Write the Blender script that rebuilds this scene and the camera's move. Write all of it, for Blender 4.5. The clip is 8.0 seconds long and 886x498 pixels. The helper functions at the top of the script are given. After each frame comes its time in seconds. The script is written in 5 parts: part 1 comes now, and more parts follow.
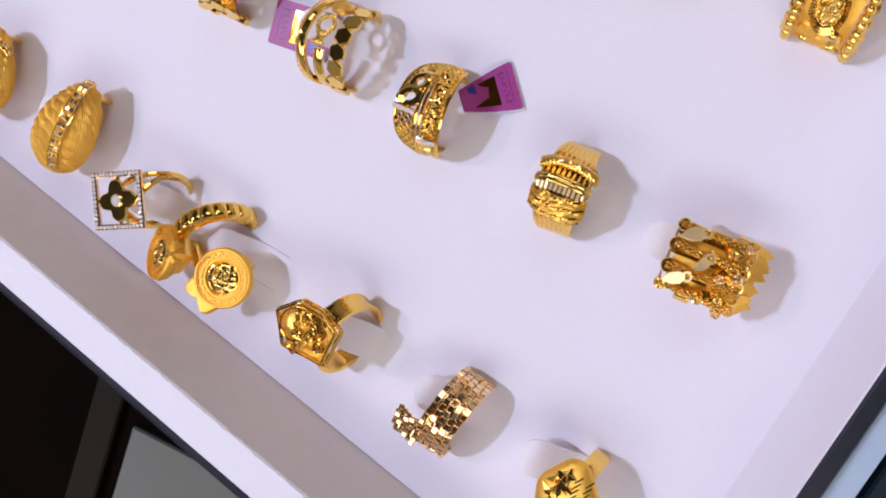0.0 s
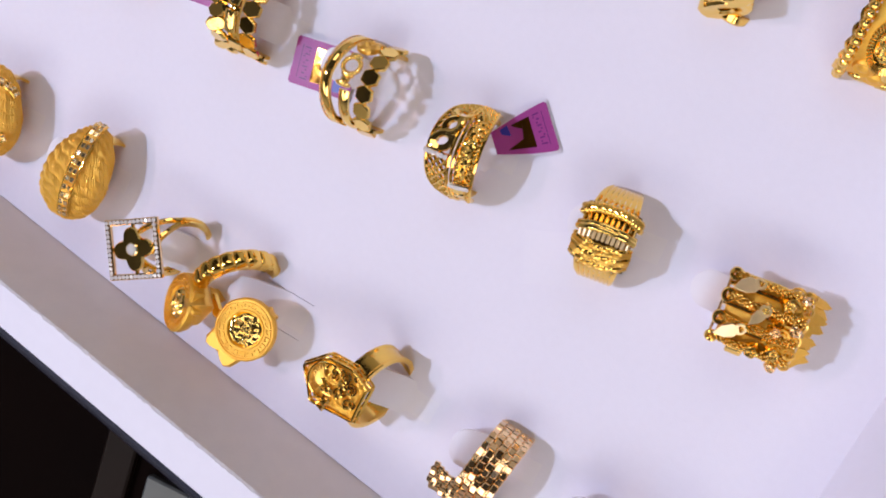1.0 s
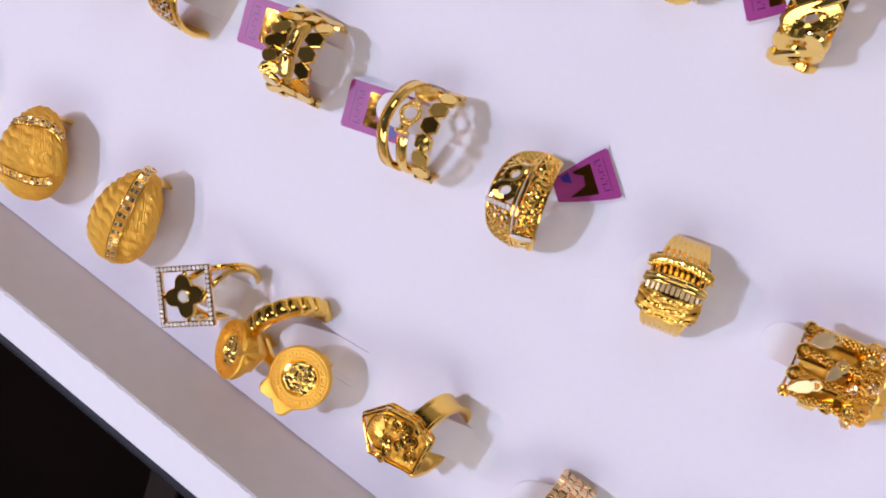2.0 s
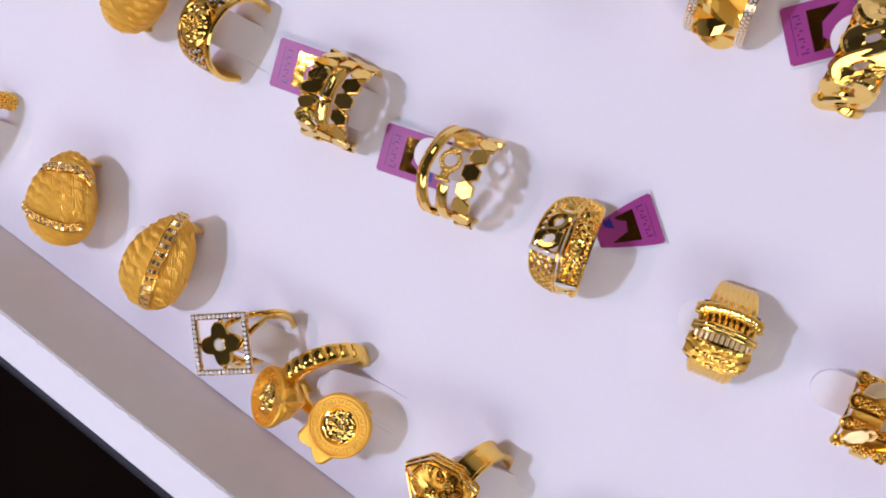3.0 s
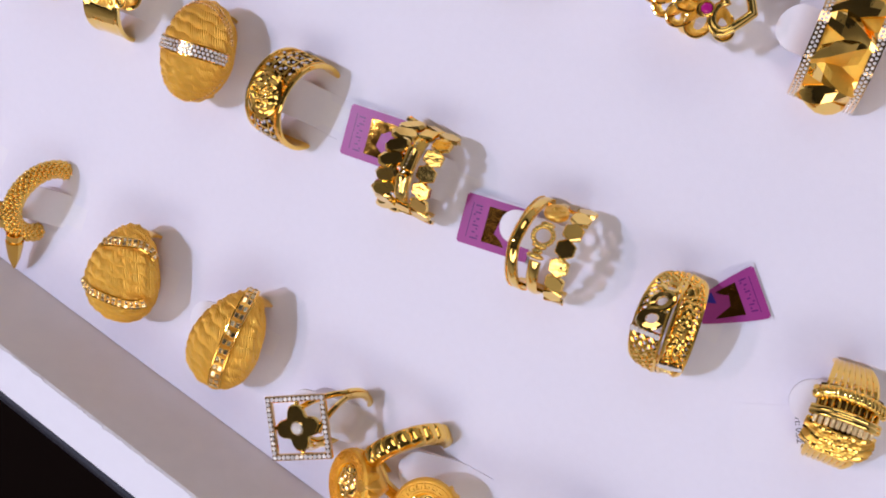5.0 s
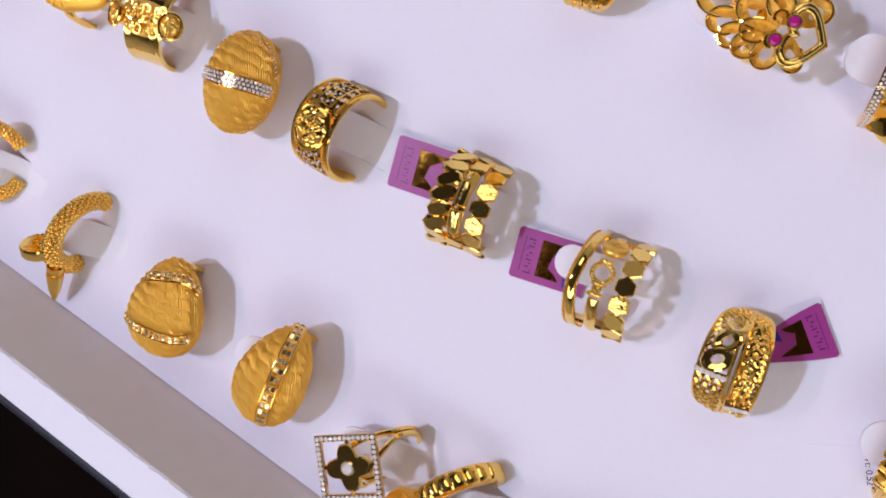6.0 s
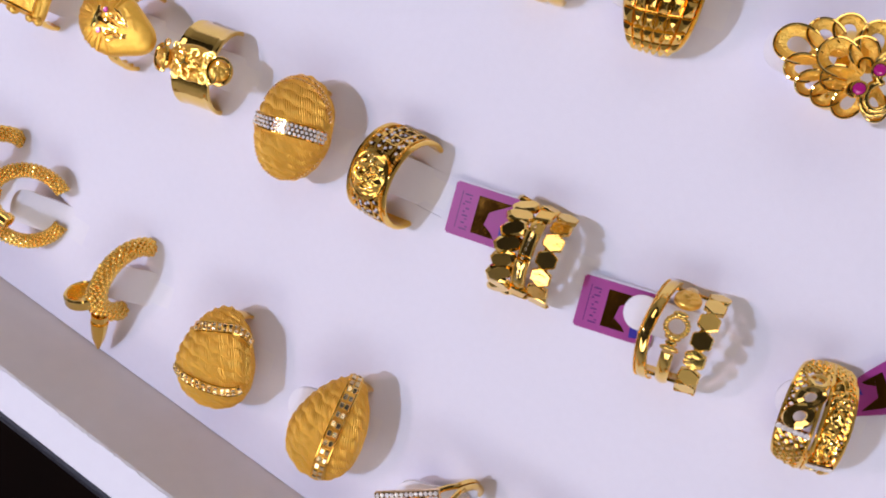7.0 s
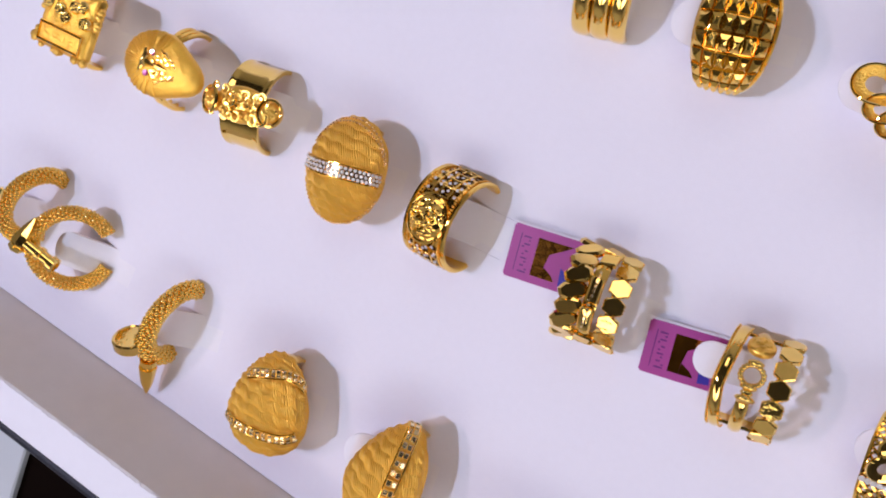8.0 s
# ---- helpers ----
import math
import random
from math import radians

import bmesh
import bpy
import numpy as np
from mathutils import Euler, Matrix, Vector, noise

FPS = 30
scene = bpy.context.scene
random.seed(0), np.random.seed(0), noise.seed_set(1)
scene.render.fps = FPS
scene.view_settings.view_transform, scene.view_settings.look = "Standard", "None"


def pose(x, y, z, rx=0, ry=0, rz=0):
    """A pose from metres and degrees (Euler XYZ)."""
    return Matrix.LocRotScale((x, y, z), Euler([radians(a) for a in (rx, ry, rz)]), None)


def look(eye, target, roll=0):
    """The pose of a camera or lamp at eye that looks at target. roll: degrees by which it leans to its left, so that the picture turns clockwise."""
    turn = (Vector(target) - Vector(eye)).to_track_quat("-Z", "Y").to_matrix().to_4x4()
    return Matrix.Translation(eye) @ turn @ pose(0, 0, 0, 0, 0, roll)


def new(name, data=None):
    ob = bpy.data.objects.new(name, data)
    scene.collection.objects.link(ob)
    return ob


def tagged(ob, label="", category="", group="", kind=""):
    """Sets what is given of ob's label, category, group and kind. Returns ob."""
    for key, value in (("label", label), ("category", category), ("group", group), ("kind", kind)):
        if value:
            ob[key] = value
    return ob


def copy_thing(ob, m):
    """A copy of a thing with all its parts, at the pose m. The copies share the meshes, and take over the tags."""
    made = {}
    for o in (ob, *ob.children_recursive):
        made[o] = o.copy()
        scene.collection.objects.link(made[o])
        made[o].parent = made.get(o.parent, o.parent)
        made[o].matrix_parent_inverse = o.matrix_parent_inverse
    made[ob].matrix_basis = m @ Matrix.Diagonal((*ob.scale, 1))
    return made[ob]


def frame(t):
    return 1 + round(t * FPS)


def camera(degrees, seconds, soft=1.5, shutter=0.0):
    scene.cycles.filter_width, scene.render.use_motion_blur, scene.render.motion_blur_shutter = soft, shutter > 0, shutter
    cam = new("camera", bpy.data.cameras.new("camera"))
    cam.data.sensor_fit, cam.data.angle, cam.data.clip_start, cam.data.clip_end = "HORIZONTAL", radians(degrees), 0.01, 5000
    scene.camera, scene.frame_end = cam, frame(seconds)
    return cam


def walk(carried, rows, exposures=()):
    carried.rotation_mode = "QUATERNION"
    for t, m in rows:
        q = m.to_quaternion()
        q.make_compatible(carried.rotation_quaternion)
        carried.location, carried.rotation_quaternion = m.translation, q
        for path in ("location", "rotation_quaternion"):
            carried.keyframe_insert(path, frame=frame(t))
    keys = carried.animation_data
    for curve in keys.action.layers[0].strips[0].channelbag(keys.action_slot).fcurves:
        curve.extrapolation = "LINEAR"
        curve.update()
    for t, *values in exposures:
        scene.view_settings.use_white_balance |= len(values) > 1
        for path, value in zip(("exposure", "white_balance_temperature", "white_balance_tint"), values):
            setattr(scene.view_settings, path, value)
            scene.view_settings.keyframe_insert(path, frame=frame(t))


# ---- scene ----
cam = camera(53.63, 8.0, soft=1.9)
# seconds, eye in metres, turn in degrees
PATH = [
    (0.0, 0.17202, 0.09996, 0.19637, -3.114, 18.577, 33.786),
    (0.5, 0.16335, 0.10136, 0.19327, -3.308, 18.204, 33.210),
    (1.0, 0.15713, 0.10147, 0.19021, -3.161, 18.063, 32.830),
    (1.5, 0.14851, 0.10217, 0.19037, -3.346, 18.215, 32.664),
    (3.0, 0.12694, 0.10541, 0.19184, -3.176, 17.779, 31.702),
    (3.5, 0.12140, 0.10613, 0.19161, -3.094, 17.847, 31.311),
    (4.0, 0.11567, 0.10678, 0.18913, -3.005, 17.899, 31.042),
    (4.5, 0.10845, 0.10669, 0.18831, -2.958, 17.638, 30.677),
    (6.0, 0.09008, 0.10875, 0.18570, -3.266, 18.712, 29.819),
    (6.5, 0.08245, 0.10922, 0.18431, -2.974, 18.807, 29.566),
    (7.0, 0.07333, 0.10989, 0.18463, -3.183, 18.724, 29.092),
    (7.5, 0.06692, 0.11081, 0.18398, -3.299, 19.140, 28.510),
    (8.0, 0.05958, 0.11227, 0.18306, -3.349, 19.491, 28.148),
]
walk(cam, [(t, pose(x, y, z, rx, ry, rz)) for t, x, y, z, rx, ry, rz in PATH], [(0.0, 0.06), (4.0, 0.01), (8.0, -0.03)])

# ---- light: ceiling spots over the counter and added fill lamps ----
world = bpy.data.worlds.new("shop_air")
world.use_nodes = True
world.node_tree.nodes["Background"].inputs[0].default_value = (0.72, 0.66, 0.62, 1)
world.node_tree.nodes["Background"].inputs[1].default_value = 0.05
scene.world = world


def area_lamp(name, place, target, size, watts, colour, size_y=None):
    data = bpy.data.lights.new(name, "AREA")
    data.shape = "RECTANGLE" if size_y else "DISK"
    data.size = size
    if size_y:
        data.size_y = size_y
    data.energy, data.color = watts, colour
    ob = new(name, data)
    ob.matrix_world = look(place, target)
    return ob


AIM = (0.05, 0.07, 0.0)
area_lamp("spot_lamp", (-0.72, -0.22, 1.62), AIM, 0.08, 15.6, (0.59, 0.69, 0.97))
area_lamp("spot_lamp", (-1.16, -0.20, 1.60), AIM, 0.10, 7.2, (1.0, 0.76, 0.88))
# three broad unseen lamps, added as fill for the soft general light
area_lamp("fill_lamp", (1.1, -0.8, 1.68), (0.7, -0.4, 0.0), 1.5, 33.0, (0.86, 0.84, 0.88), 1.5)
area_lamp("fill_lamp", (-0.3, -1.2, 1.68), (-0.2, -0.7, 0.0), 1.4, 23.0, (0.98, 0.91, 0.86), 1.4)
area_lamp("fill_lamp", (-0.2, 1.4, 1.68), (-0.2, 1.3, 0.0), 1.2, 11.0, (1.0, 0.91, 0.84), 1.2)

# ---- materials ----
def material(name, colour, rough, metal=0.0, grain=0.0, grain_scale=900.0, bump=0.0, bump_scale=1500.0, rough_var=0.0, specular=0.5):
    """A principled surface with variation of tone at two scales, uneven gloss and fine relief; scales are per metre."""
    m = bpy.data.materials.new(name)
    m.use_nodes = True
    nt = m.node_tree
    bsdf = nt.nodes["Principled BSDF"]
    bsdf.inputs["Metallic"].default_value = metal
    bsdf.inputs["Roughness"].default_value = rough
    bsdf.inputs["Base Color"].default_value = (*colour, 1)
    bsdf.inputs["Specular IOR Level"].default_value = specular
    tex = nt.nodes.new("ShaderNodeTexCoord")
    if grain or rough_var:
        fine, coarse = nt.nodes.new("ShaderNodeTexNoise"), nt.nodes.new("ShaderNodeTexNoise")
        fine.inputs["Scale"].default_value, coarse.inputs["Scale"].default_value = grain_scale, grain_scale / 14
        fine.inputs["Detail"].default_value = coarse.inputs["Detail"].default_value = 4
        mixed = nt.nodes.new("ShaderNodeMath")
        mixed.operation = "ADD"
        for n, k in ((fine, 0), (coarse, 1)):
            nt.links.new(tex.outputs["Object"], n.inputs["Vector"])
            nt.links.new(n.outputs["Fac"], mixed.inputs[k])
        if grain:
            tone = nt.nodes.new("ShaderNodeMapRange")
            tone.inputs["From Min"].default_value, tone.inputs["From Max"].default_value = 0.6, 1.4
            tone.inputs["To Min"].default_value, tone.inputs["To Max"].default_value = 1 - grain, 1 + grain
            nt.links.new(mixed.outputs[0], tone.inputs["Value"])
            scale = nt.nodes.new("ShaderNodeVectorMath")
            scale.operation = "SCALE"
            scale.inputs[0].default_value = colour
            nt.links.new(tone.outputs[0], scale.inputs["Scale"])
            nt.links.new(scale.outputs[0], bsdf.inputs["Base Color"])
        if rough_var:
            gloss = nt.nodes.new("ShaderNodeMapRange")
            gloss.inputs["From Min"].default_value, gloss.inputs["From Max"].default_value = 0.7, 1.3
            gloss.inputs["To Min"].default_value, gloss.inputs["To Max"].default_value = max(rough - rough_var, 0.02), rough + rough_var
            nt.links.new(mixed.outputs[0], gloss.inputs["Value"])
            nt.links.new(gloss.outputs[0], bsdf.inputs["Roughness"])
    if bump:
        relief = nt.nodes.new("ShaderNodeTexNoise")
        relief.inputs["Scale"].default_value, relief.inputs["Detail"].default_value = bump_scale, 3
        nt.links.new(tex.outputs["Object"], relief.inputs["Vector"])
        node = nt.nodes.new("ShaderNodeBump")
        node.inputs["Strength"].default_value, node.inputs["Distance"].default_value = bump, 0.0004
        nt.links.new(relief.outputs["Fac"], node.inputs["Height"])
        nt.links.new(node.outputs["Normal"], bsdf.inputs["Normal"])
    return m


def crystal(name, colour, ior=2.2):
    m = bpy.data.materials.new(name)
    m.use_nodes = True
    bsdf = m.node_tree.nodes["Principled BSDF"]
    bsdf.inputs["Base Color"].default_value = (*colour, 1)
    bsdf.inputs["Roughness"].default_value = 0.06
    bsdf.inputs["IOR"].default_value = ior
    bsdf.inputs["Transmission Weight"].default_value = 0.35
    return m


GOLD = material("polished_gold", (0.98, 0.63, 0.145), 0.10, 1.0, 0.06, 500, 0.12, 900, 0.05)
DEEP = material("deep_polished_gold", (0.97, 0.67, 0.19), 0.055, 1.0, 0.05, 400, 0.07, 700, 0.03)
CAST = material("cast_gold", (0.96, 0.58, 0.12), 0.34, 1.0, 0.10, 900, 0.22, 1400, 0.10)
SATIN = material("satin_gold", (0.96, 0.565, 0.095), 0.45, 1.0, 0.08, 1200, 0.35, 3500, 0.08)
SUGAR = material("sandblasted_gold", (0.97, 0.61, 0.12), 0.44, 1.0, 0.14, 1500, 1.0, 2200, 0.12)
ROSE = material("rose_gold", (0.99, 0.70, 0.38), 0.12, 1.0, 0.06, 600, 0.06, 600, 0.05)
PALEG = material("pale_brushed_gold", (0.96, 0.75, 0.42), 0.42, 1.0, 0.06, 900, 0.2, 1500, 0.06)
PAVE = crystal("clear_stone", (0.97, 0.92, 0.90))
RUBY = crystal("pink_red_stone", (0.62, 0.015, 0.28), 1.77)
BOARD = material("white_display_foam", (0.79, 0.76, 0.845), 0.85, 0.0, 0.015, 600, 0.06, 2500)
WALLW = material("white_laminate", (0.79, 0.765, 0.84), 0.5, 0.0, 0.02, 300, 0.05, 900, 0.08)
TONGUE = material("white_foam_tongue", (0.81, 0.78, 0.84), 0.7, 0.0, 0.015, 600, 0.05, 2500)
GREYW = material("bare_grey_board", (0.74, 0.695, 0.68), 0.75, 0.0, 0.04, 200, 0.08, 900, 0.08)
BROWN = material("brown_reflection", (0.013, 0.0075, 0.005), 0.5, 0.0, 0.3, 60, 0.1, 300, 0.1, specular=0.08)
# dark gold with the shade of grooves and gaps put into its colour
DARKG = material("painted_shade_gold", (0.10, 0.055, 0.018), 0.3, 1.0, 0.1, 900, 0.1, 1400, 0.08)


def woven_gold(name, pitch, row_pitch, half):
    """Satin gold plaited in rows: fine curved ridges across each row; lengths in metres, half: the dome's half axes."""
    m = material(name, (0.95, 0.56, 0.10), 0.50, 1.0, 0.08, 1200, 0.0, 1000, 0.06)
    nt = m.node_tree

    def math_node(kind, a, b=None):
        node = nt.nodes.new("ShaderNodeMath")
        node.operation = kind
        for k, v in enumerate((a, b)):
            if isinstance(v, (int, float)):
                node.inputs[k].default_value = v
            elif v is not None:
                nt.links.new(v, node.inputs[k])
        return node.outputs[0]
    tex, split = nt.nodes.new("ShaderNodeTexCoord"), nt.nodes.new("ShaderNodeSeparateXYZ")
    nt.links.new(tex.outputs["Object"], split.inputs[0])
    x, y, z = split.outputs
    sy, sz = math_node("DIVIDE", y, half[1]), math_node("DIVIDE", math_node("SUBTRACT", z, 0.0052), half[2])
    cosq = math_node("SQRT", math_node("ADD", math_node("MULTIPLY", sy, sy), math_node("MULTIPLY", sz, sz)))
    v = math_node("MULTIPLY", math_node("MULTIPLY", math_node("ARCTAN2", sy, sz), cosq), 0.0102)
    u = math_node("MULTIPLY", math_node("ARCSINE", math_node("DIVIDE", x, half[0] * 1.25)), half[0] * 1.25)
    row = math_node("ADD", math_node("DIVIDE", v, row_pitch), math_node("MULTIPLY", u, 35.0))
    across = math_node("SUBTRACT", math_node("MULTIPLY", math_node("FRACT", row), 2.0), 1.0)
    arc = math_node("ADD", math_node("MULTIPLY", math_node("MULTIPLY", across, across), 0.40), math_node("MULTIPLY", across, 1.35))
    slip = math_node("MULTIPLY", math_node("FLOOR", row), 0.37)
    lines = math_node("SINE", math_node("MULTIPLY", math_node("ADD", math_node("ADD", math_node("DIVIDE", u, pitch), arc), slip), 6.2832))
    bump = nt.nodes.new("ShaderNodeBump")
    bump.inputs["Strength"].default_value, bump.inputs["Distance"].default_value = 0.7, 0.00015
    nt.links.new(lines, bump.inputs["Height"])
    nt.links.new(bump.outputs["Normal"], nt.nodes["Principled BSDF"].inputs["Normal"])
    return m


WOVEN = woven_gold("woven_satin_gold", 0.00056, 0.00238, (0.0090, 0.0123, 0.0058))
BRIGHT = material("bright_cut_gold", (0.97, 0.76, 0.42), 0.20, 1.0, 0.05, 900)
CHIP = material("worn_bare_edge", (0.76, 0.73, 0.74), 0.8, 0.0, 0.12, 900, 0.3, 1800)
BLACK = material("black_rubber_trim", (0.014, 0.015, 0.026), 0.42, 0.0, 0.2, 300, 0.1, 900, 0.1, specular=0.3)
STEEL = material("pale_blue_plastic", (0.42, 0.52, 0.66), 0.35, 0.0, 0.03, 200, 0.03, 900, 0.08)
TEAL = material("dark_teal_panel", (0.012, 0.035, 0.055), 0.35, 0.0, 0.2, 60, 0.05, 300, 0.1)
WOOD = material("dark_brown_wood", (0.0040, 0.0019, 0.0014), 0.75, 0.0, 0.6, 25, 0.1, 300, 0.1, specular=0.02)
PALE = material("pale_grey_reflection", (0.095, 0.10, 0.090), 0.4, 0.0, 0.35, 18, 0.05, 300, 0.1)
LIGHTP = material("light_grey_panel", (0.50, 0.52, 0.56), 0.5, 0.0, 0.10, 25, 0.05, 300, 0.1)
PURPLE = material("purple_plastic_tag", (0.34, 0.038, 0.235), 0.45, 0.0, 0.05, 400, 0.04, 900, 0.06)
PRINT = material("dark_purple_print", (0.11, 0.008, 0.14), 0.4, 0.0, 0.05, 800)
FOIL = material("orange_gold_foil", (0.62, 0.26, 0.04), 0.13, 1.0, 0.1, 500, 0.15, 500, 0.1)
BLUE = material("deep_blue_print", (0.03, 0.02, 0.30), 0.35, 0.0, 0.05, 800)
PAPER = material("white_label_paper", (0.795, 0.765, 0.845), 0.6, 0.0, 0.01, 800, 0.03, 1500)
INK = material("black_ink", (0.03, 0.025, 0.03), 0.5, 0.0, 0.1, 800)
PLASTER = material("warm_shop_wall", (0.74, 0.71, 0.68), 0.8, 0.0, 0.05, 8, 0.05, 60)
CEIL = material("grey_ceiling", (0.11, 0.105, 0.105), 0.85, 0.0, 0.05, 8, 0.05, 60)
GLOW = bpy.data.materials.new("lamp_glow")
GLOW.use_nodes = True
GLOW.node_tree.nodes["Principled BSDF"].inputs["Emission Color"].default_value = (1.0, 0.86, 0.70, 1)
GLOW.node_tree.nodes["Principled BSDF"].inputs["Emission Strength"].default_value = 9.0
FLOORM = material("dark_floor_tile", (0.30, 0.27, 0.25), 0.35, 0.0, 0.1, 10, 0.05, 60, 0.1)

# ---- mesh tools; shapes are made in millimetres ----
class Geo:
    def __init__(self):
        self.v, self.f = [], []

    def add(self, verts, faces, m=None):
        k = len(self.v)
        for p in verts:
            p = Vector(p)
            self.v.append(tuple(m @ p) if m is not None else tuple(p))
        self.f.extend(tuple(i + k for i in face) for face in faces)
        return self

    def join(self, other, m=None):
        return self.add(other.v, other.f, m)


def part(name, geo, mat, parent=None, label="", smooth=True, angle=38, kind=""):
    me = bpy.data.meshes.new(name)
    me.from_pydata([(x / 1000, y / 1000, z / 1000) for x, y, z in geo.v], [], geo.f)
    me.validate()
    bm = bmesh.new()
    bm.from_mesh(me)
    bmesh.ops.recalc_face_normals(bm, faces=bm.faces)
    bm.to_mesh(me)
    bm.free()
    if smooth:
        me.polygons.foreach_set("use_smooth", [True] * len(me.polygons))
        me.set_sharp_from_angle(angle=radians(angle))
    me.materials.append(mat)
    ob = new(name, me)
    ob.parent = parent
    return tagged(ob, label, kind=kind)


def same(ob, m):
    """Another piece on the same mesh, beside ob under its parent."""
    twin = new(ob.name.split(".")[0], ob.data)
    twin.parent, twin.matrix_local = ob.parent, m
    return twin


def local(m):
    """A frame given in millimetres as a part's own."""
    return Matrix.LocRotScale(m.translation / 1000, m.to_quaternion(), None)


def box(sx, sy, sz, bevel=0.0):
    """A block round the origin with chamfered edges."""
    g = Geo()
    b = min(bevel, sx / 2.01, sy / 2.01, sz / 2.01)
    x, y, z = sx / 2, sy / 2, sz / 2
    if b <= 0:
        v = [(i * x, j * y, k * z) for i in (-1, 1) for j in (-1, 1) for k in (-1, 1)]
        return g.add(v, [(0, 1, 3, 2), (4, 6, 7, 5), (0, 4, 5, 1), (2, 3, 7, 6), (0, 2, 6, 4), (1, 5, 7, 3)])
    v, f = [], []
    rings = [(z, b), (z - b, 0), (-z + b, 0), (-z, b)]
    for h, c in rings:
        v += [(-x + b, -y + c, h), (x - b, -y + c, h), (x - c, -y + b, h), (x - c, y - b, h), (x - b, y - c, h), (-x + b, y - c, h), (-x + c, y - b, h), (-x + c, -y + b, h)]
    for r in range(3):
        f += [(r * 8 + i, r * 8 + (i + 1) % 8, r * 8 + 8 + (i + 1) % 8, r * 8 + 8 + i) for i in range(8)]
    return g.add(v, f + [tuple(range(8)), tuple(range(31, 23, -1))])


def prism(outline, z0, z1, bevel=0.0):
    """An outline (x, y) raised from z0 to z1, its top edge chamfered."""
    n = len(outline)
    cx, cy = sum(p[0] for p in outline) / n, sum(p[1] for p in outline) / n
    rings = [(z0, 0.0), (z1 - bevel, 0.0)] + ([(z1, bevel)] if bevel else [])
    v, f = [], []
    for z, c in rings:
        for x, y in outline:
            d = math.hypot(x - cx, y - cy) or 1
            v.append((x - (x - cx) / d * c, y - (y - cy) / d * c, z))
    for r in range(len(rings) - 1):
        f += [(r * n + i, r * n + (i + 1) % n, r * n + n + (i + 1) % n, r * n + n + i) for i in range(n)]
    last = (len(rings) - 1) * n
    return Geo().add(v, f + [tuple(range(n - 1, -1, -1)), tuple(range(last, last + n))])


def polygon(n, r, turn=0.0, ry=None):
    return [(r * math.cos(2 * math.pi * i / n + turn), (ry or r) * math.sin(2 * math.pi * i / n + turn)) for i in range(n)]


def lathe(profile, n=32):
    """A profile (radius, z) turned round z."""
    v = [(r * math.cos(2 * math.pi * i / n), r * math.sin(2 * math.pi * i / n), z) for r, z in profile for i in range(n)]
    f = [(k * n + i, k * n + (i + 1) % n, k * n + n + (i + 1) % n, k * n + n + i) for k in range(len(profile) - 1) for i in range(n)]
    last = (len(profile) - 1) * n
    return Geo().add(v, f + [tuple(range(n - 1, -1, -1)), tuple(range(last, last + n))])


def bead(r, n=8, squash=1.0):
    return lathe([(r * math.sin(math.pi * k / 6) + 1e-4, -r * squash * math.cos(math.pi * k / 6)) for k in range(7)], n)


def gem(r):
    """A brilliant-cut stone: table, crown, girdle and point."""
    n, v = 8, []
    for rr, z, turn in ((0.55 * r, 0.34 * r, 0.0), (0.84 * r, 0.18 * r, math.pi / 8), (r, 0.0, 0.0), (0.5 * r, -0.4 * r, math.pi / 8), (0.02 * r, -0.75 * r, 0.0)):
        v += [(rr * math.cos(2 * math.pi * i / n + turn), rr * math.sin(2 * math.pi * i / n + turn), z) for i in range(n)]
    f = [tuple(range(n)), tuple(range(5 * n - 1, 4 * n - 1, -1))]
    for k in range(4):
        s = 1 if k % 2 else 0
        for i in range(n):
            a, b, c, d = k * n + i, k * n + (i + 1) % n, k * n + n + i, k * n + n + (i + 1) % n
            f += [(a, c, b), (b, c, d)] if not s else [(a, c, d), (a, d, b)]
    return Geo().add(v, f)


def tube(points, radius, sides=8, closed=False, flat=1.0, up=(0, 0, 1)):
    """A wire along points; radius a number or one for each point."""
    pts = [Vector(p) for p in points]
    n, v, f = len(pts), [], []
    for i, p in enumerate(pts):
        a = pts[(i - 1) % n] if closed or i else p
        b = pts[(i + 1) % n] if closed or i < n - 1 else p
        d = (b - a).normalized()
        side = d.cross(Vector(up))
        side = side.normalized() if side.length > 1e-6 else d.orthogonal().normalized()
        top = side.cross(d)
        r = radius[i] if isinstance(radius, (list, tuple)) else radius
        for k in range(sides):
            w = 2 * math.pi * k / sides
            v.append(p + side * r * math.cos(w) + top * r * flat * math.sin(w))
    for i in range(n if closed else n - 1):
        j = (i + 1) % n
        f += [(i * sides + k, i * sides + (k + 1) % sides, j * sides + (k + 1) % sides, j * sides + k) for k in range(sides)]
    if not closed:
        f += [tuple(range(sides - 1, -1, -1)), tuple(range((n - 1) * sides, n * sides))]
    return Geo().add(v, f)


def sheet(outer, inner, closed=False):
    """A solid between two grids of points; closed: it runs round along its first way."""
    n, m = len(outer), len(outer[0])
    v = [p for row in outer for p in row] + [p for row in inner for p in row]
    k, f = n * m, []
    for i in range(n if closed else n - 1):
        j = (i + 1) % n
        for c in range(m - 1):
            f.append((i * m + c, i * m + c + 1, j * m + c + 1, j * m + c))
            f.append((k + j * m + c, k + j * m + c + 1, k + i * m + c + 1, k + i * m + c))
        f.append((i * m, j * m, k + j * m, k + i * m))
        f.append((j * m + m - 1, i * m + m - 1, k + i * m + m - 1, k + j * m + m - 1))
    if not closed:
        for i in (0, n - 1):
            f += [(i * m + c, k + i * m + c, k + i * m + c + 1, i * m + c + 1) for c in range(m - 1)]
    return Geo().add(v, f)


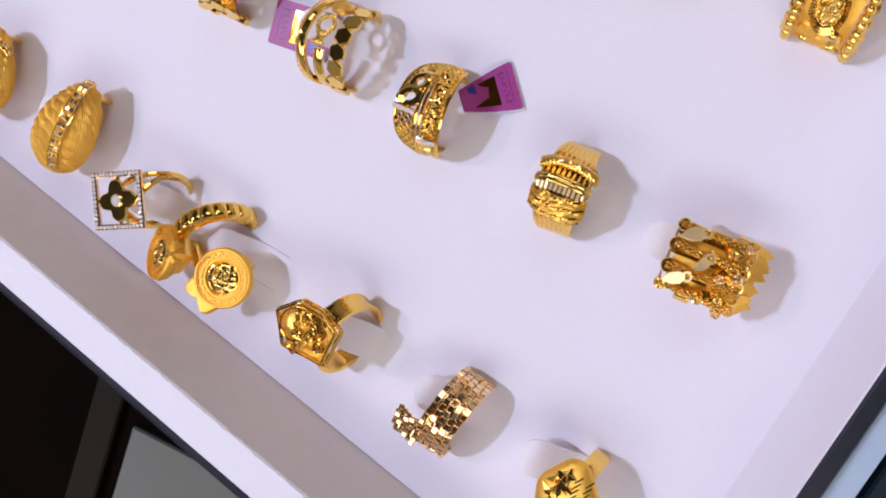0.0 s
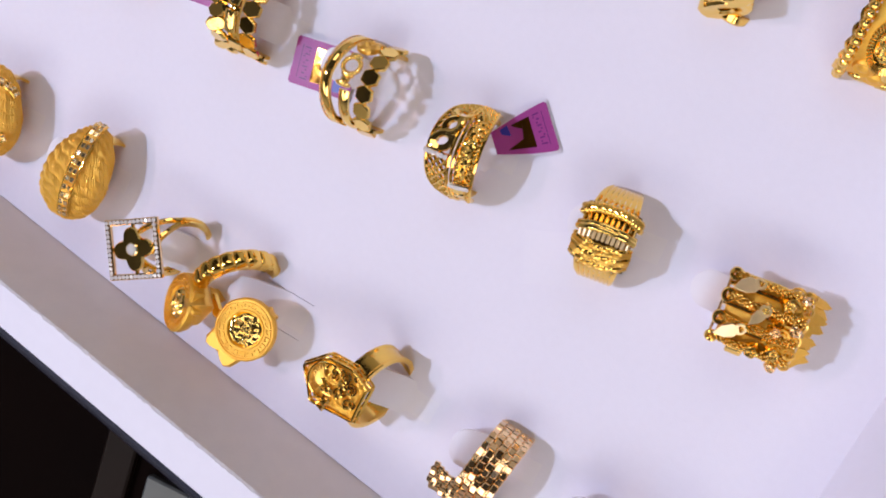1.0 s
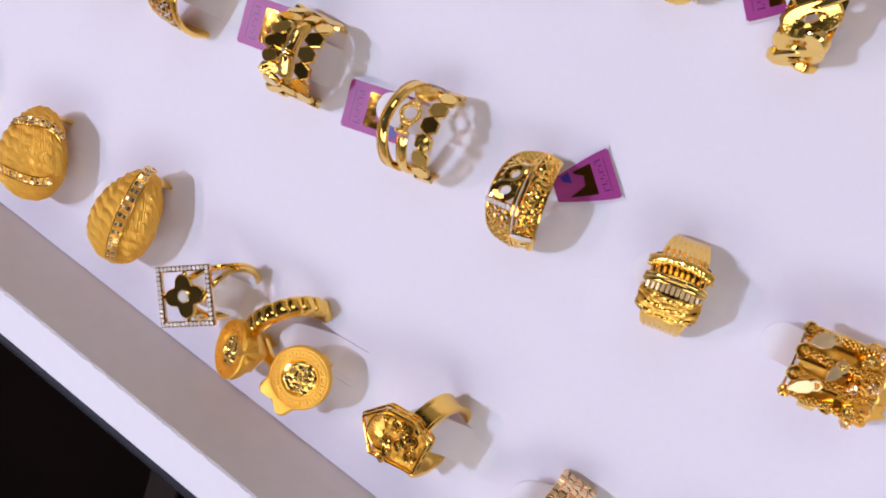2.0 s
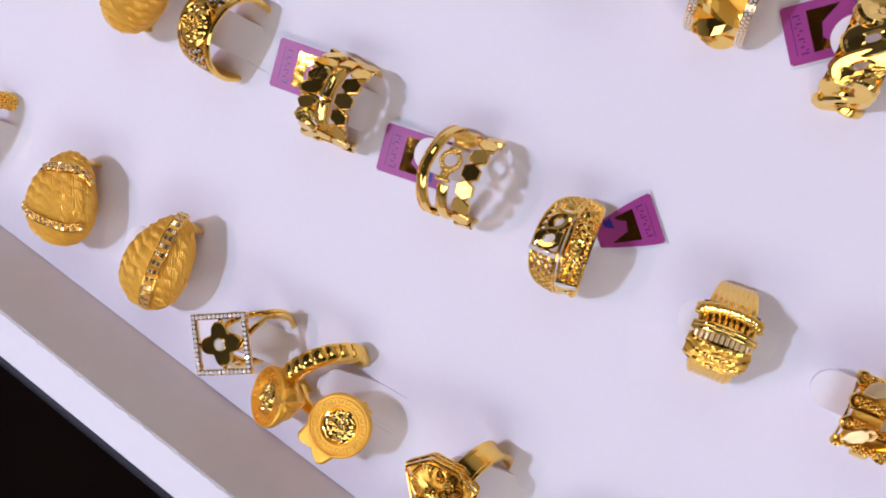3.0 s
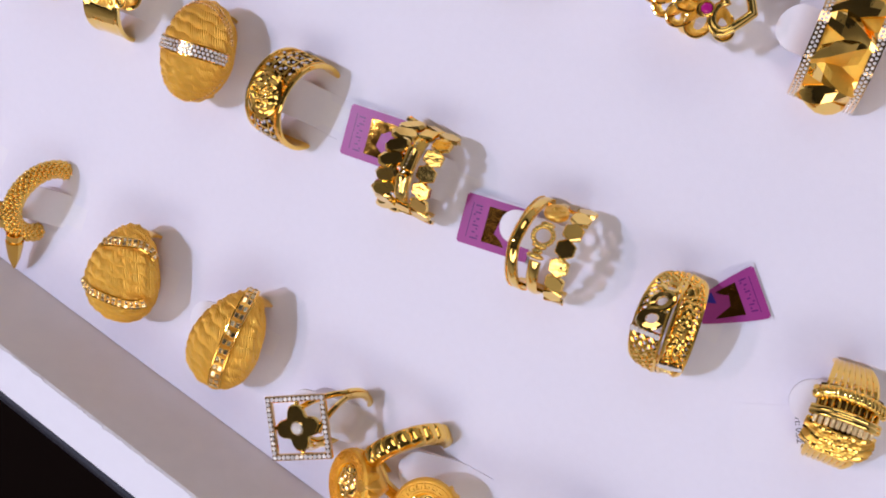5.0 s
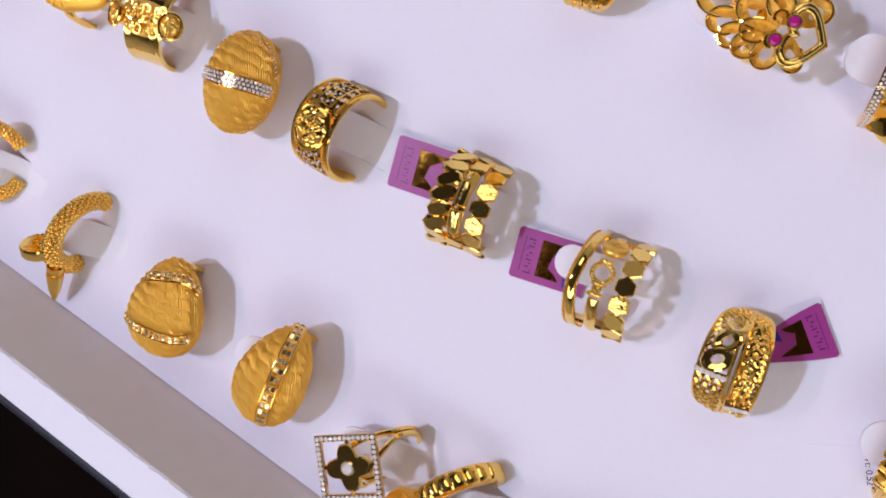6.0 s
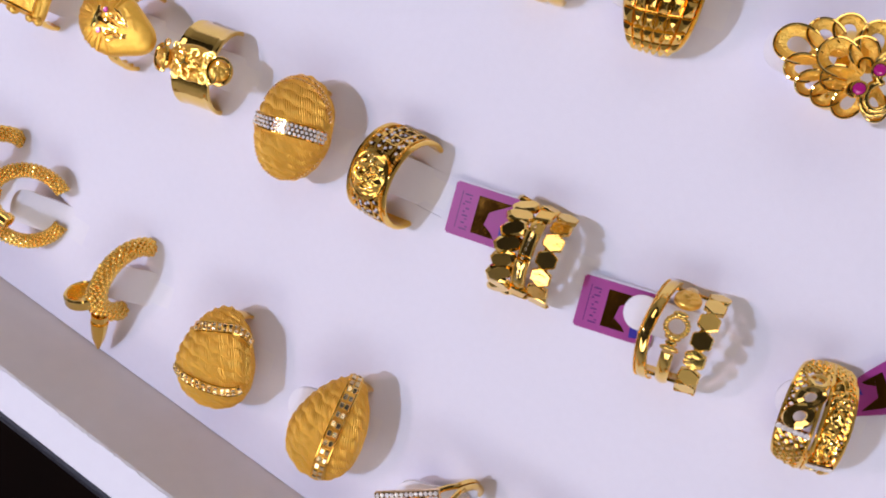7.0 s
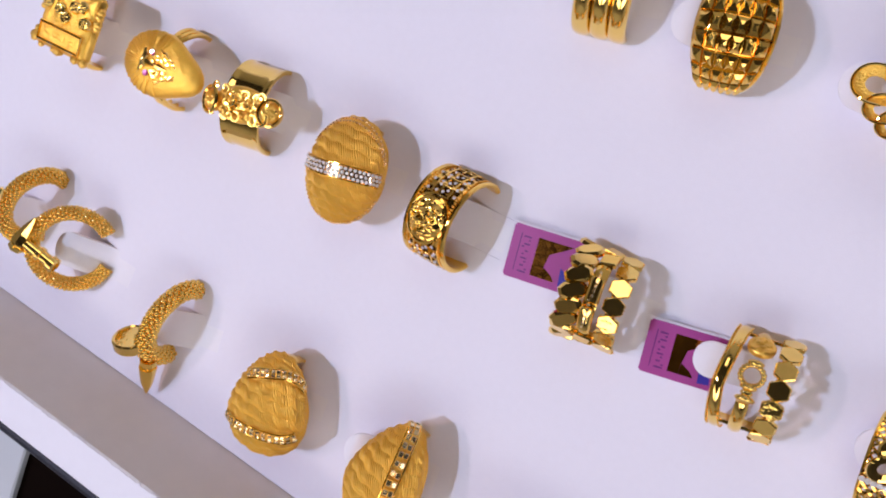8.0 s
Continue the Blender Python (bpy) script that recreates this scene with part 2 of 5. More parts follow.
def on_hoop(r, deg, u=0.0):
    """A point of a hoop round the x axis: deg 0 at its top, growing towards +y."""
    a = radians(deg)
    return Vector((u, r * math.sin(a), r * math.cos(a)))


def mount(r, deg, u=0.0, turn=0.0, tip=0.0):
    """A frame on a hoop: its z points outwards, its y along the hoop, its x along the hoop's axis."""
    return Matrix.Translation(on_hoop(r, deg, u)) @ Matrix.Rotation(radians(-deg), 4, "X") @ Matrix.Rotation(radians(turn), 4, "Z") @ Matrix.Rotation(radians(tip), 4, "Y")


def band(width, outer, inner, start=-180, stop=180, nt=96, nu=8):
    """A hoop's band. width(deg): its two edges along the axis; outer(deg, s): radius, s from -1 to 1 across; inner: radius."""
    closed = stop - start >= 360
    degs = [start + (stop - start) * i / (nt if closed else nt - 1) for i in range(nt)]
    out, inn = [], []
    for d in degs:
        a, b = width(d)
        row = [(2 * c / (nu - 1) - 1, a + (b - a) * c / (nu - 1)) for c in range(nu)]
        out.append([on_hoop(outer(d, s), d, u) for s, u in row])
        inn.append([on_hoop(inner(d, s) if callable(inner) else inner, d, u) for s, u in row])
    return sheet(out, inn, closed)


def lumps(p, size, seed=0.0):
    return noise.noise(Vector(p) / size + Vector((seed * 7.3, seed * 3.1, seed)))


def ring_at(label, head, radius, lean=20.0, turn=0.0, roll=0.0):
    """The frame of a ring whose hoop's top lies at head (mm); lean: degrees by which it leans back from its tongue."""
    ob = new("gold_ring")
    rot = Matrix.Rotation(radians(turn), 4, "Z") @ Matrix.Rotation(radians(-lean), 4, "Y") @ Matrix.Rotation(radians(roll), 4, "X")
    ob.matrix_world = Matrix.Translation((Vector(head) - (rot @ Vector((0, 0, radius)))) / 1000) @ rot
    return tagged(ob, label, "ring", "rings on the display board")


def plain_hoop(parent, r=9.6, w=3.0, t=1.2, mat=None, name="hoop"):
    return part(name, band(lambda d: (-w / 2, w / 2), lambda d, s: r + t * (0.55 + 0.45 * math.sqrt(max(0, 1 - s * s * 0.95))), r, nt=90, nu=7), mat or GOLD, parent)

# ---- the shop round the counter ----
def slab(name, x0, x1, y0, y1, z0, z1, mat, bevel=0.0, kind="structure", label=""):
    g = Geo().join(box(x1 - x0, y1 - y0, z1 - z0, bevel), Matrix.Translation(((x0 + x1) / 2, (y0 + y1) / 2, (z0 + z1) / 2)))
    return tagged(part(name, g, mat, smooth=False), label, kind=kind)


slab("floor", -2500, 2500, -2500, 2500, -1000, -900, FLOORM, label="dark tiled shop floor")
slab("ceiling", -2500, 2500, -2500, 2500, 1700, 1800, CEIL, label="grey shop ceiling above the counter")
slab("wall_north", -2500, 2500, 2500, 2600, -900, 1700, PLASTER, label="plain warm shop wall")
slab("wall_south", -2500, 2500, -2600, -2500, -900, 1700, PLASTER, label="plain warm shop wall")
slab("wall_east", 2500, 2600, -2500, 2500, -900, 1700, PLASTER, label="plain warm shop wall")
slab("wall_west", -2600, -2500, -2500, 2500, -900, 1700, PLASTER, label="plain warm shop wall")

# downlights in the ceiling
downlight = tagged(new("ceiling_downlight"), "small round white downlight set into the ceiling", "downlight", "downlights in the ceiling")
downlight.location = (-0.9, 0.9, 1.7)
part("trim_ring", lathe([(42, -1), (52, -1), (52, -5), (44, -7), (42, -5)], 32), WALLW, downlight)
part("lens", lathe([(41, -1), (41, -3.5), (0.01, -3.5)], 32), GLOW, downlight, "glowing frosted lens")
for k in range(13):
    copy_thing(downlight, Matrix.Translation((-0.95 + 0.62 * (k % 4) + 0.11 * (k // 4), -1.35 + 0.78 * (k // 4) + 0.05 * (k % 3), 1.7)))

# counter under the tray
counter = tagged(new("display_counter"), "dark brown wooden display counter under the tray", "counter")
counter.location = (0, 0, -0.9)
part("counter_top", Geo().join(box(900, 620, 30, 4), Matrix.Translation((20, 60, 855))), WOOD, counter)
part("counter_body", Geo().join(box(860, 580, 838, 3), Matrix.Translation((20, 60, 420))), WOOD, counter)


def loose_panel(x, y, sx, sy, turn, mat, label, z=-30.0, h=3.0):
    g = Geo().join(box(sx, sy, h, 0.6))
    ob = part("counter_panel", g, mat, smooth=False)
    ob.matrix_world = pose(x / 1000, y / 1000, (z + h / 2) / 1000, 0, 0, turn)
    return tagged(ob, label, "panel")


# pale plate and brown strip paint reflections on the counter as solid colour
loose_panel(115.5, -89.5, 84, 90, 14, PALE, "dull pale grey plate painted as a glass reflection on the dark counter")
loose_panel(60.5, -89.5, 11, 96, 14, BROWN, "narrow brown strip painted as a reflection on the counter")
loose_panel(-131, -84, 86, 62, 6, LIGHTP, "light grey panel lying on the dark counter")
loose_panel(236, 70, 16, 300, 4.5, TEAL, "dark teal panel beside the tray", z=-30, h=26)

# ---- the tray ----
# inner corner of the board at x = 204, far left end out of sight
LEFT, FAR, RIM = -240.0, 260.0, 22.0


def right_x(y):
    """The tray's short side stands a little out of square."""
    return 209.5 - 0.075 * y


tray = tagged(new("display_tray"), "white laminate jewellery tray with worn rim and black trim", "tray")
tray.location = (0, 0, -0.018)


def wall_strip(name, profile, ends, mat, label="", rough=0.0, step=1.2):
    """A profile (out, z) along one side of the tray; ends: two points and the way outwards. rough frays the profile's second line."""
    (ax, ay), (bx, by), (ox, oy) = ends
    length = math.hypot(bx - ax, by - ay)
    n = max(2, int(length / step)) if rough else 2
    rows = []
    for i in range(n):
        k = i / (n - 1)
        px, py = ax + (bx - ax) * k, ay + (by - ay) * k
        row = []
        for j, (o, z) in enumerate(profile):
            o += rough * (0.8 * noise.noise((k * length / 0.9, j * 5.0, 1.0)) + 0.7 * noise.noise((k * length / 2.6, j * 5.0, 1.0)) + 0.5 * noise.noise((k * length / 14.0, j, 4.0))) if rough and j == 1 else 0
            row.append((px + ox * o, py + oy * o, z + 18))
        rows.append(row)
    m = len(profile)
    v = [p for row in rows for p in row]
    f = [(i * m + j, i * m + (j + 1) % m, (i + 1) * m + (j + 1) % m, (i + 1) * m + j) for i in range(n - 1) for j in range(m)]
    f += [tuple(range(m)), tuple(range((n - 1) * m, n * m))]
    return part(name, Geo().add(v, f), mat, tray, label, smooth=False)


NEAR = ((LEFT - 20, 0), (right_x(0) + 0.5, 0), (0, -1))
SIDE = ((right_x(-17), -17), (right_x(FAR), FAR), (1, 0.075))
# sloping inner wall, then the worn edge, the rim's top and the black trim
wall_strip("near_wall", [(-1.4, -6), (5.9, RIM - 0.6), (15.5, RIM - 0.6), (15.5, -18), (-1.4, -18)], NEAR, GREYW, "bare grey inner wall")
wall_strip("near_worn_edge", [(5.95, RIM - 0.45), (6.5, RIM - 0.07), (7.3, RIM - 0.07), (7.3, RIM - 0.62), (5.95, RIM - 0.62)], NEAR, CHIP, "chipped bare edge of the rim", rough=0.35, step=0.4)
wall_strip("near_rim", [(15.5, RIM), (6.4, RIM), (6.4, RIM - 0.58), (15.5, RIM - 0.58)], NEAR, WALLW, "white rim with a ragged inner edge", rough=0.5, step=0.4)
wall_strip("near_trim", [(15.5, -18), (15.5, RIM + 0.1), (16.2, RIM + 0.4), (17.4, RIM - 0.2), (18.4, RIM - 1.2), (18.9, RIM - 3), (18.9, -18)], NEAR, BLACK, "black rubber trim")
wall_strip("side_wall", [(-1.6, -6), (6.8, RIM), (7.2, RIM), (7.2, -18), (-1.6, -18)], SIDE, WALLW)
wall_strip("side_trim", [(7.2, -18), (7.2, RIM + 0.2), (7.8, RIM + 0.6), (10.6, RIM), (11.3, RIM - 2), (11.3, -18)], SIDE, BLACK, "black rubber trim")
wall_strip("side_edge", [(11.3, -18), (11.3, RIM - 2.4), (16.2, RIM - 3.0), (16.2, -18)], SIDE, STEEL, "pale blue plastic edging")
part("far_wall", Geo().join(box(480, 8, 40, 0.8), Matrix.Translation((-20, FAR + 4, 20))), WALLW, tray)
part("end_wall", Geo().join(box(8, 290, 40, 0.8), Matrix.Translation((LEFT - 10, 115, 20))), WALLW, tray)
part("tray_bottom", Geo().join(box(460, 268, 3, 0.4), Matrix.Translation((-18, 128, 4.5))), WALLW, tray)

# ---- gold rings: one builder for each design ----
def strip_on(surface, line, count, size, parent, rows=1, rails=True, mat=None, rail_r=0.28):
    """A channel of stones across a curved head. surface(deg, u): a point; line(k): deg and u for k from 0 to 1."""
    def frame_at(k):
        d, u = line(k)
        p = surface(d, u)
        d2, u2 = line(min(k + 0.01, 1.02))
        along = (surface(d2, u2) - p).normalized()
        n = (surface(d + 0.5, u) - p).cross(surface(d, u + 0.1) - p).normalized()
        if n.dot(p) < 0:
            n = -n
        side = n.cross(along).normalized()
        return p, along, side, n
    if rails:
        for sgn in (-1, 1):
            pts = []
            for i in range(25):
                p, a, s, n = frame_at(i / 24)
                pts.append(p + s * sgn * size[0] * 0.56 + n * 0.22)
            part("rail", tube(pts, rail_r * 0.7, 6), GOLD, parent)
    chance = random.Random(count * 7 + rows)
    seat, cut, gems = None, None, Geo()
    for i in range(count):
        p, a, s, n = frame_at((i + 0.5) / count)
        m = Matrix((s, a, n)).transposed().to_4x4()
        m.translation = p
        seat = same(seat, local(m)) if seat else part("stone_setting", box(size[0], size[1] * 0.98, 0.7, 0.1), ROSE if rows > 1 else CAST, parent, smooth=False)
        seat.matrix_local = local(m)
        if rows == 1:
            # two bright-cut squares side by side, each at its own slant
            for k in (-1, 1):
                tilt = Matrix.Rotation(radians(chance.uniform(-16, 16)), 4, "X") @ Matrix.Rotation(radians(chance.uniform(-16, 16)), 4, "Y")
                place = local(m @ Matrix.Translation((k * size[0] * 0.24, chance.uniform(-0.1, 0.1), 0.42)) @ tilt)
                cut = same(cut, place) if cut else part("bright_cut", box(size[0] * 0.42, size[1] * 0.72, 0.55, 0.16), BRIGHT, parent, smooth=False)
                cut.matrix_local = place
        else:
            for k in range(rows):
                tilt = Matrix.Rotation(radians(chance.uniform(-22, 22)), 4, "X") @ Matrix.Rotation(radians(chance.uniform(-22, 22)), 4, "Y")
                off = 0.5 * size[1] * (k % 2) - 0.25 * size[1]
                gems.join(gem(min(size[1], size[0] / rows) * 0.45), m @ Matrix.Translation(((k + 0.5) * size[0] / rows - size[0] / 2, off, 0.42)) @ tilt)
    if gems.v:
        part("pave", gems, PAVE, parent, "rows of small clear stones", smooth=False, kind="stuff")


def woven_ring(label, centre, half, yaw, taper, lines, dots=False):
    """An egg-shaped dome with a woven relief and channels of stones over it; half: its half length along and across the hoop's axis."""
    ax, ay, az = half[0], half[1], 5.8
    ob = ring_at(label, (centre[0], centre[1], 14.2), 11.0, 0, yaw)

    def egg(d, q, lift=0.0, k=1.0):
        c, sd, cd = math.cos(radians(q)), math.sin(radians(d)), math.cos(radians(d))
        x, y, z = ax * math.sin(radians(q)) * (1 - taper * c * sd), ay * c * sd, az * c * cd
        n = Vector((x / ax ** 2, y / ay ** 2, z / az ** 2)).normalized()
        p = Vector((x * k, y * k, 5.2 + z * k)) + n * lift
        p.z = max(p.z, -2.9)
        return p

    def relief(d, q):
        u, v = ax * radians(q), 10.2 * radians(d) * math.cos(radians(q))
        row = v * 0.42 + u * 0.035 + 0.10 * math.sin(u * 1.3)
        braid = abs(math.sin(math.pi * row))
        twist = math.sin(u * 1.9 + 2.6 * (row % 1.0) + 1.9 * math.floor(row))
        return 0.46 * (braid ** 0.7 - 0.6) + 0.17 * twist * braid
    nd, nq = 240, 110
    out, inn = [], []
    for i in range(nd):
        d = -180 + 360 * i / nd
        qs = [-88 + 176 * j / (nq - 1) for j in range(nq)]
        out.append([egg(d, q, relief(d, q) * (1 - (q / 88) ** 6)) for q in qs])
        inn.append([egg(d, q, -0.5, 0.92) for q in qs])
    part("dome", sheet(out, inn, True), WOVEN, ob, "satin gold dome woven in fine ripples", angle=60)
    part("hoop", band(lambda d: (-2.2, 2.2), lambda d, s: 10.5 - 0.3 * s * s, 9.5, 80, 280, 40, 6), GOLD, ob)
    for line, count, size, *more in lines:
        strip_on(lambda d, q: egg(d, q, 0.15), line, count, size, ob, *more)
    if dots:
        g = Geo()
        for d in (-78, 62, 72):
            for i in range(28):
                q = -68 + 136 * i / 27
                g.join(bead(0.30, 6), Matrix.Translation(egg(d, q, 0.2)))
        part("bead_edge", g, ROSE, ob, kind="stuff")
    return ob


def clover_ring():
    ob = ring_at("gold ring with a square stone-set frame round a clover", (50.0, 18.6, 14.5), 10.5, 20, -13, 20)
    # split shank: two arms that meet behind the head
    for sgn in (-1, 1):
        pts = []
        for i in range(31):
            d = -180 + 165 * i / 30
            gap = max(0.0, (d + 80) / 65) * 3.0
            pts.append(on_hoop(8.6, d, sgn * (0.65 + gap)))
        part("split_shank", tube(pts, 0.8, 8, flat=0.8, up=(1, 0, 0)), DEEP, ob)
        part("split_shank", tube([Vector((p.x, -p.y, p.z)) for p in pts], 0.8, 8, flat=0.8, up=(1, 0, 0)), DEEP, ob)
    m = Matrix.Translation((0, 0, 10.4)) @ Matrix.Rotation(radians(-20), 4, "X") @ Matrix.Rotation(radians(22), 4, "Y") @ Matrix.Rotation(radians(50), 4, "Z")
    half, w = 7.3, 1.45
    frame_geo, stones = Geo(), Geo()
    chance = random.Random(4)
    for q in range(4):
        turn = m @ Matrix.Rotation(radians(90 * q), 4, "Z")
        frame_geo.join(box(2 * half - w, w, 1.2, 0.2), turn @ Matrix.Translation((w / 2, half - w / 2, 0)))
        for i in range(12):
            stones.join(gem(0.54), turn @ Matrix.Translation((-half + w * 0.5 + (2 * half - w) * i / 12, half - w / 2, 0.66)) @ Matrix.Rotation(radians(chance.uniform(-15, 15)), 4, "X") @ Matrix.Rotation(radians(chance.uniform(-15, 15)), 4, "Y"))
    part("square_frame", frame_geo, ROSE, ob, "rose-tinted square frame", smooth=False)
    part("pave", stones, PAVE, ob, "small clear stones round the frame", smooth=False, kind="stuff")
    outline = []
    for i in range(96):
        a = 2 * math.pi * i / 96
        r = 4.55 + 0.95 * math.cos(4 * a) - 0.16 * math.cos(8 * a)
        outline.append((r * math.cos(a), r * math.sin(a)))
    part("clover", prism(outline, -0.2, 0.75, 0.35), DEEP, ob, "polished clover plate", angle=25).matrix_local = local(m @ Matrix.Rotation(radians(4), 4, "Z"))
    part("bezel", lathe([(1.6, 0.6), (1.6, 1.0), (1.4, 1.15), (1.25, 0.8)], 20), BRIGHT, ob).matrix_local = local(m)
    part("centre_stone", gem(1.4), PAVE, ob, "round clear stone", smooth=False).matrix_local = local(m @ Matrix.Translation((0, 0, 1.1)))
    for sx, sy in ((1.0, 13.6), (13.6, 1.0)):
        part("bridge", box(sx, sy, 0.7, 0.2), GOLD, ob).matrix_local = local(m @ Matrix.Translation((0, 0, -0.45 - 0.01 * (sx > 2))))
    return ob


def coin_geo(r):
    """A coin in a keyed bezel: relief of rough bumps, never a likeness."""
    g = Geo().join(lathe([(r, -1.0), (r, 0.35), (r - 0.35, 0.75), (r - 0.6, 0.75), (r - 0.75, 0.40), (r * 0.64, 0.38), (r * 0.62, 0.7), (r * 0.59, 0.7), (r * 0.57, 0.15), (0.01, 0.15)], 56))
    keys = 20
    for i in range(keys):
        turn = Matrix.Rotation(2 * math.pi * i / keys, 4, "Z")
        for sx, sy, x, y in ((0.26, 1.7, r * 0.85, 0.1), (0.9, 0.26, r * 0.80, 0.85), (0.26, 1.1, r * 0.70, 0.4), (0.5, 0.26, r * 0.74, -0.15)):
            g.join(box(sx, sy, 0.5, 0.06), turn @ Matrix.Translation((x, y, 0.50)))
    return g


def relief_disc(r, height, size, seed, n=28, ry=None):
    """A disc of cast relief, lumpy and folded."""
    rows = []
    for i in range(n + 1):
        row = []
        for j in range(n * 2):
            a, k = 2 * math.pi * j / (n * 2), i / n
            p = (r * k * math.cos(a), (ry or r) * k * math.sin(a), seed)
            h = abs(lumps(p, size, seed)) * 1.4 + 0.5 * abs(lumps(p, size * 0.45, seed + 2))
            row.append((p[0], p[1], height * (h * (1 - k ** 6) + 0.25 * (1 - k * k))))
        rows.append(row)
    v = [q for row in rows for q in row]
    m = n * 2
    f = [(i * m + j, i * m + (j + 1) % m, (i + 1) * m + (j + 1) % m, (i + 1) * m + j) for i in range(n) for j in range(m)]
    return Geo().add(v, f)


def double_coin_ring():
    ob = ring_at("bypass gold ring ending in two keyed coins", (68.5, 25.7, 12.3), 10.0, 22, -30)
    # fluted shank
    g = band(lambda d: (-2.3, 2.3), lambda d, s: 8.9 + 2.1 * max(0.0, 1 - s ** 4 * 0.9) ** 0.5 * (0.66 + 0.34 * abs(math.sin(radians(d) * 10.0)) ** 0.35), 8.0, -50, 180, 276, 11)
    part("fluted_shank", g, GOLD, ob, "deeply fluted shank", angle=30)
    part("lower_shank", band(lambda d: (-1.6, 1.6), lambda d, s: 9.9 - 0.5 * s * s, 8.3, 180, 318, 60, 7), GOLD, ob)
    left = Matrix.Translation((2.4, -12.6, 7.0)) @ Matrix.Rotation(radians(20), 4, "X") @ Matrix.Rotation(radians(-6), 4, "Y")
    right = Matrix.Translation((15.0, 0.9, 2.4)) @ Matrix.Rotation(radians(24), 4, "Y") @ Matrix.Rotation(radians(-8), 4, "X")
    horned = [(-5.2, -2.0), (5.2, -2.0), (4.7, 2.2), (3.7, 3.2), (2.6, 3.1), (1.3, 2.5), (0.0, 2.3), (-1.3, 2.5), (-2.6, 3.1), (-3.7, 3.2), (-4.7, 2.2)]
    for k, (m, size) in enumerate(((left, 7.2), (right, 7.5))):
        coin = part("coin", coin_geo(size), SATIN, ob, "coin with a key-pattern border", angle=30)
        coin.matrix_local = local(m)
        part("coin_face", relief_disc(size * 0.57, 0.9, 1.7, 3.0 + k), DEEP, coin, "rough polished coin relief", angle=60).location = (0, 0, 0.00016)
        part("coin_back", lathe([(size * 0.8, -3.0), (size * 0.92, -2.2), (size * 0.97, -0.9), (0.01, -0.9)], 40), SATIN, coin, "rounded back of the coin", angle=40)
        for a, s in ((190, 1.0), (5, 0.35)) if k else ((-30, 0.6), (60, 0.3)):
            lug = Geo().join(prism([(x * s, y * s) for x, y in horned], -2.2, 0.35, 0.6), Matrix.Rotation(radians(a), 4, "Z") @ Matrix.Translation((0, size - 0.9, 0)))
            part("shoulder", lug, SATIN, coin, angle=30)
    # broad bridge between the tilted coin and the shank
    bridge = [left @ Vector((3.0, 2.0, -2.6)), left @ Vector((4.2, 5.0, -2.0)), on_hoop(9.9, -56, 0.2), on_hoop(9.7, -44, 0)]
    part("bridge", tube(bridge, [3.6, 3.8, 3.2, 2.3], 12, flat=0.8), CAST, ob, "broad satin bridge", angle=50)
    part("arm", tube([on_hoop(9.2, 262, 0), (4.5, -9.0, -2.0), (10.6, -5.0, -1.0), (13.0, 0.0, 0.4)], 1.6, 8, flat=0.7), GOLD, ob)
    return ob


def nugget_head(outline_r, height, size, seed, n=40, m=88, squash=1.0, calm=0.0, dome=False):
    """A lumpy cast head on a polygonal plan; outline_r(angle): its radius."""
    rows = []
    for i in range(n + 1):
        k, row = i / n, []
        for j in range(m):
            a = 2 * math.pi * j / m
            r = outline_r(a) * k
            p = (r * math.cos(a), r * squash * math.sin(a), seed)
            h = 0.45 + (1 - calm) * (0.75 * abs(lumps(p, size, seed)) + 0.45 * abs(lumps(p, size * 0.42, seed + 1))) + calm * 0.5
            row.append((p[0], p[1], height * h * ((1 - k * k) ** 0.5 if dome else (1 - k ** 5) ** 0.6)))
        rows.append(row)
    low = [[(x, y, -0.8) for x, y, z in rows[-1]]]
    v = [q for row in rows + low for q in row]
    f = [(i * m + j, i * m + (j + 1) % m, (i + 1) * m + (j + 1) % m, (i + 1) * m + j) for i in range(n + 1) for j in range(m)]
    f.append(tuple(range((n + 1) * m, (n + 2) * m)))
    return Geo().add(v, f)


def hexagon_r(size, n=6, turn=0.0):
    return lambda a: size * math.cos(math.pi / n) / math.cos((a + turn) % (2 * math.pi / n) - math.pi / n)


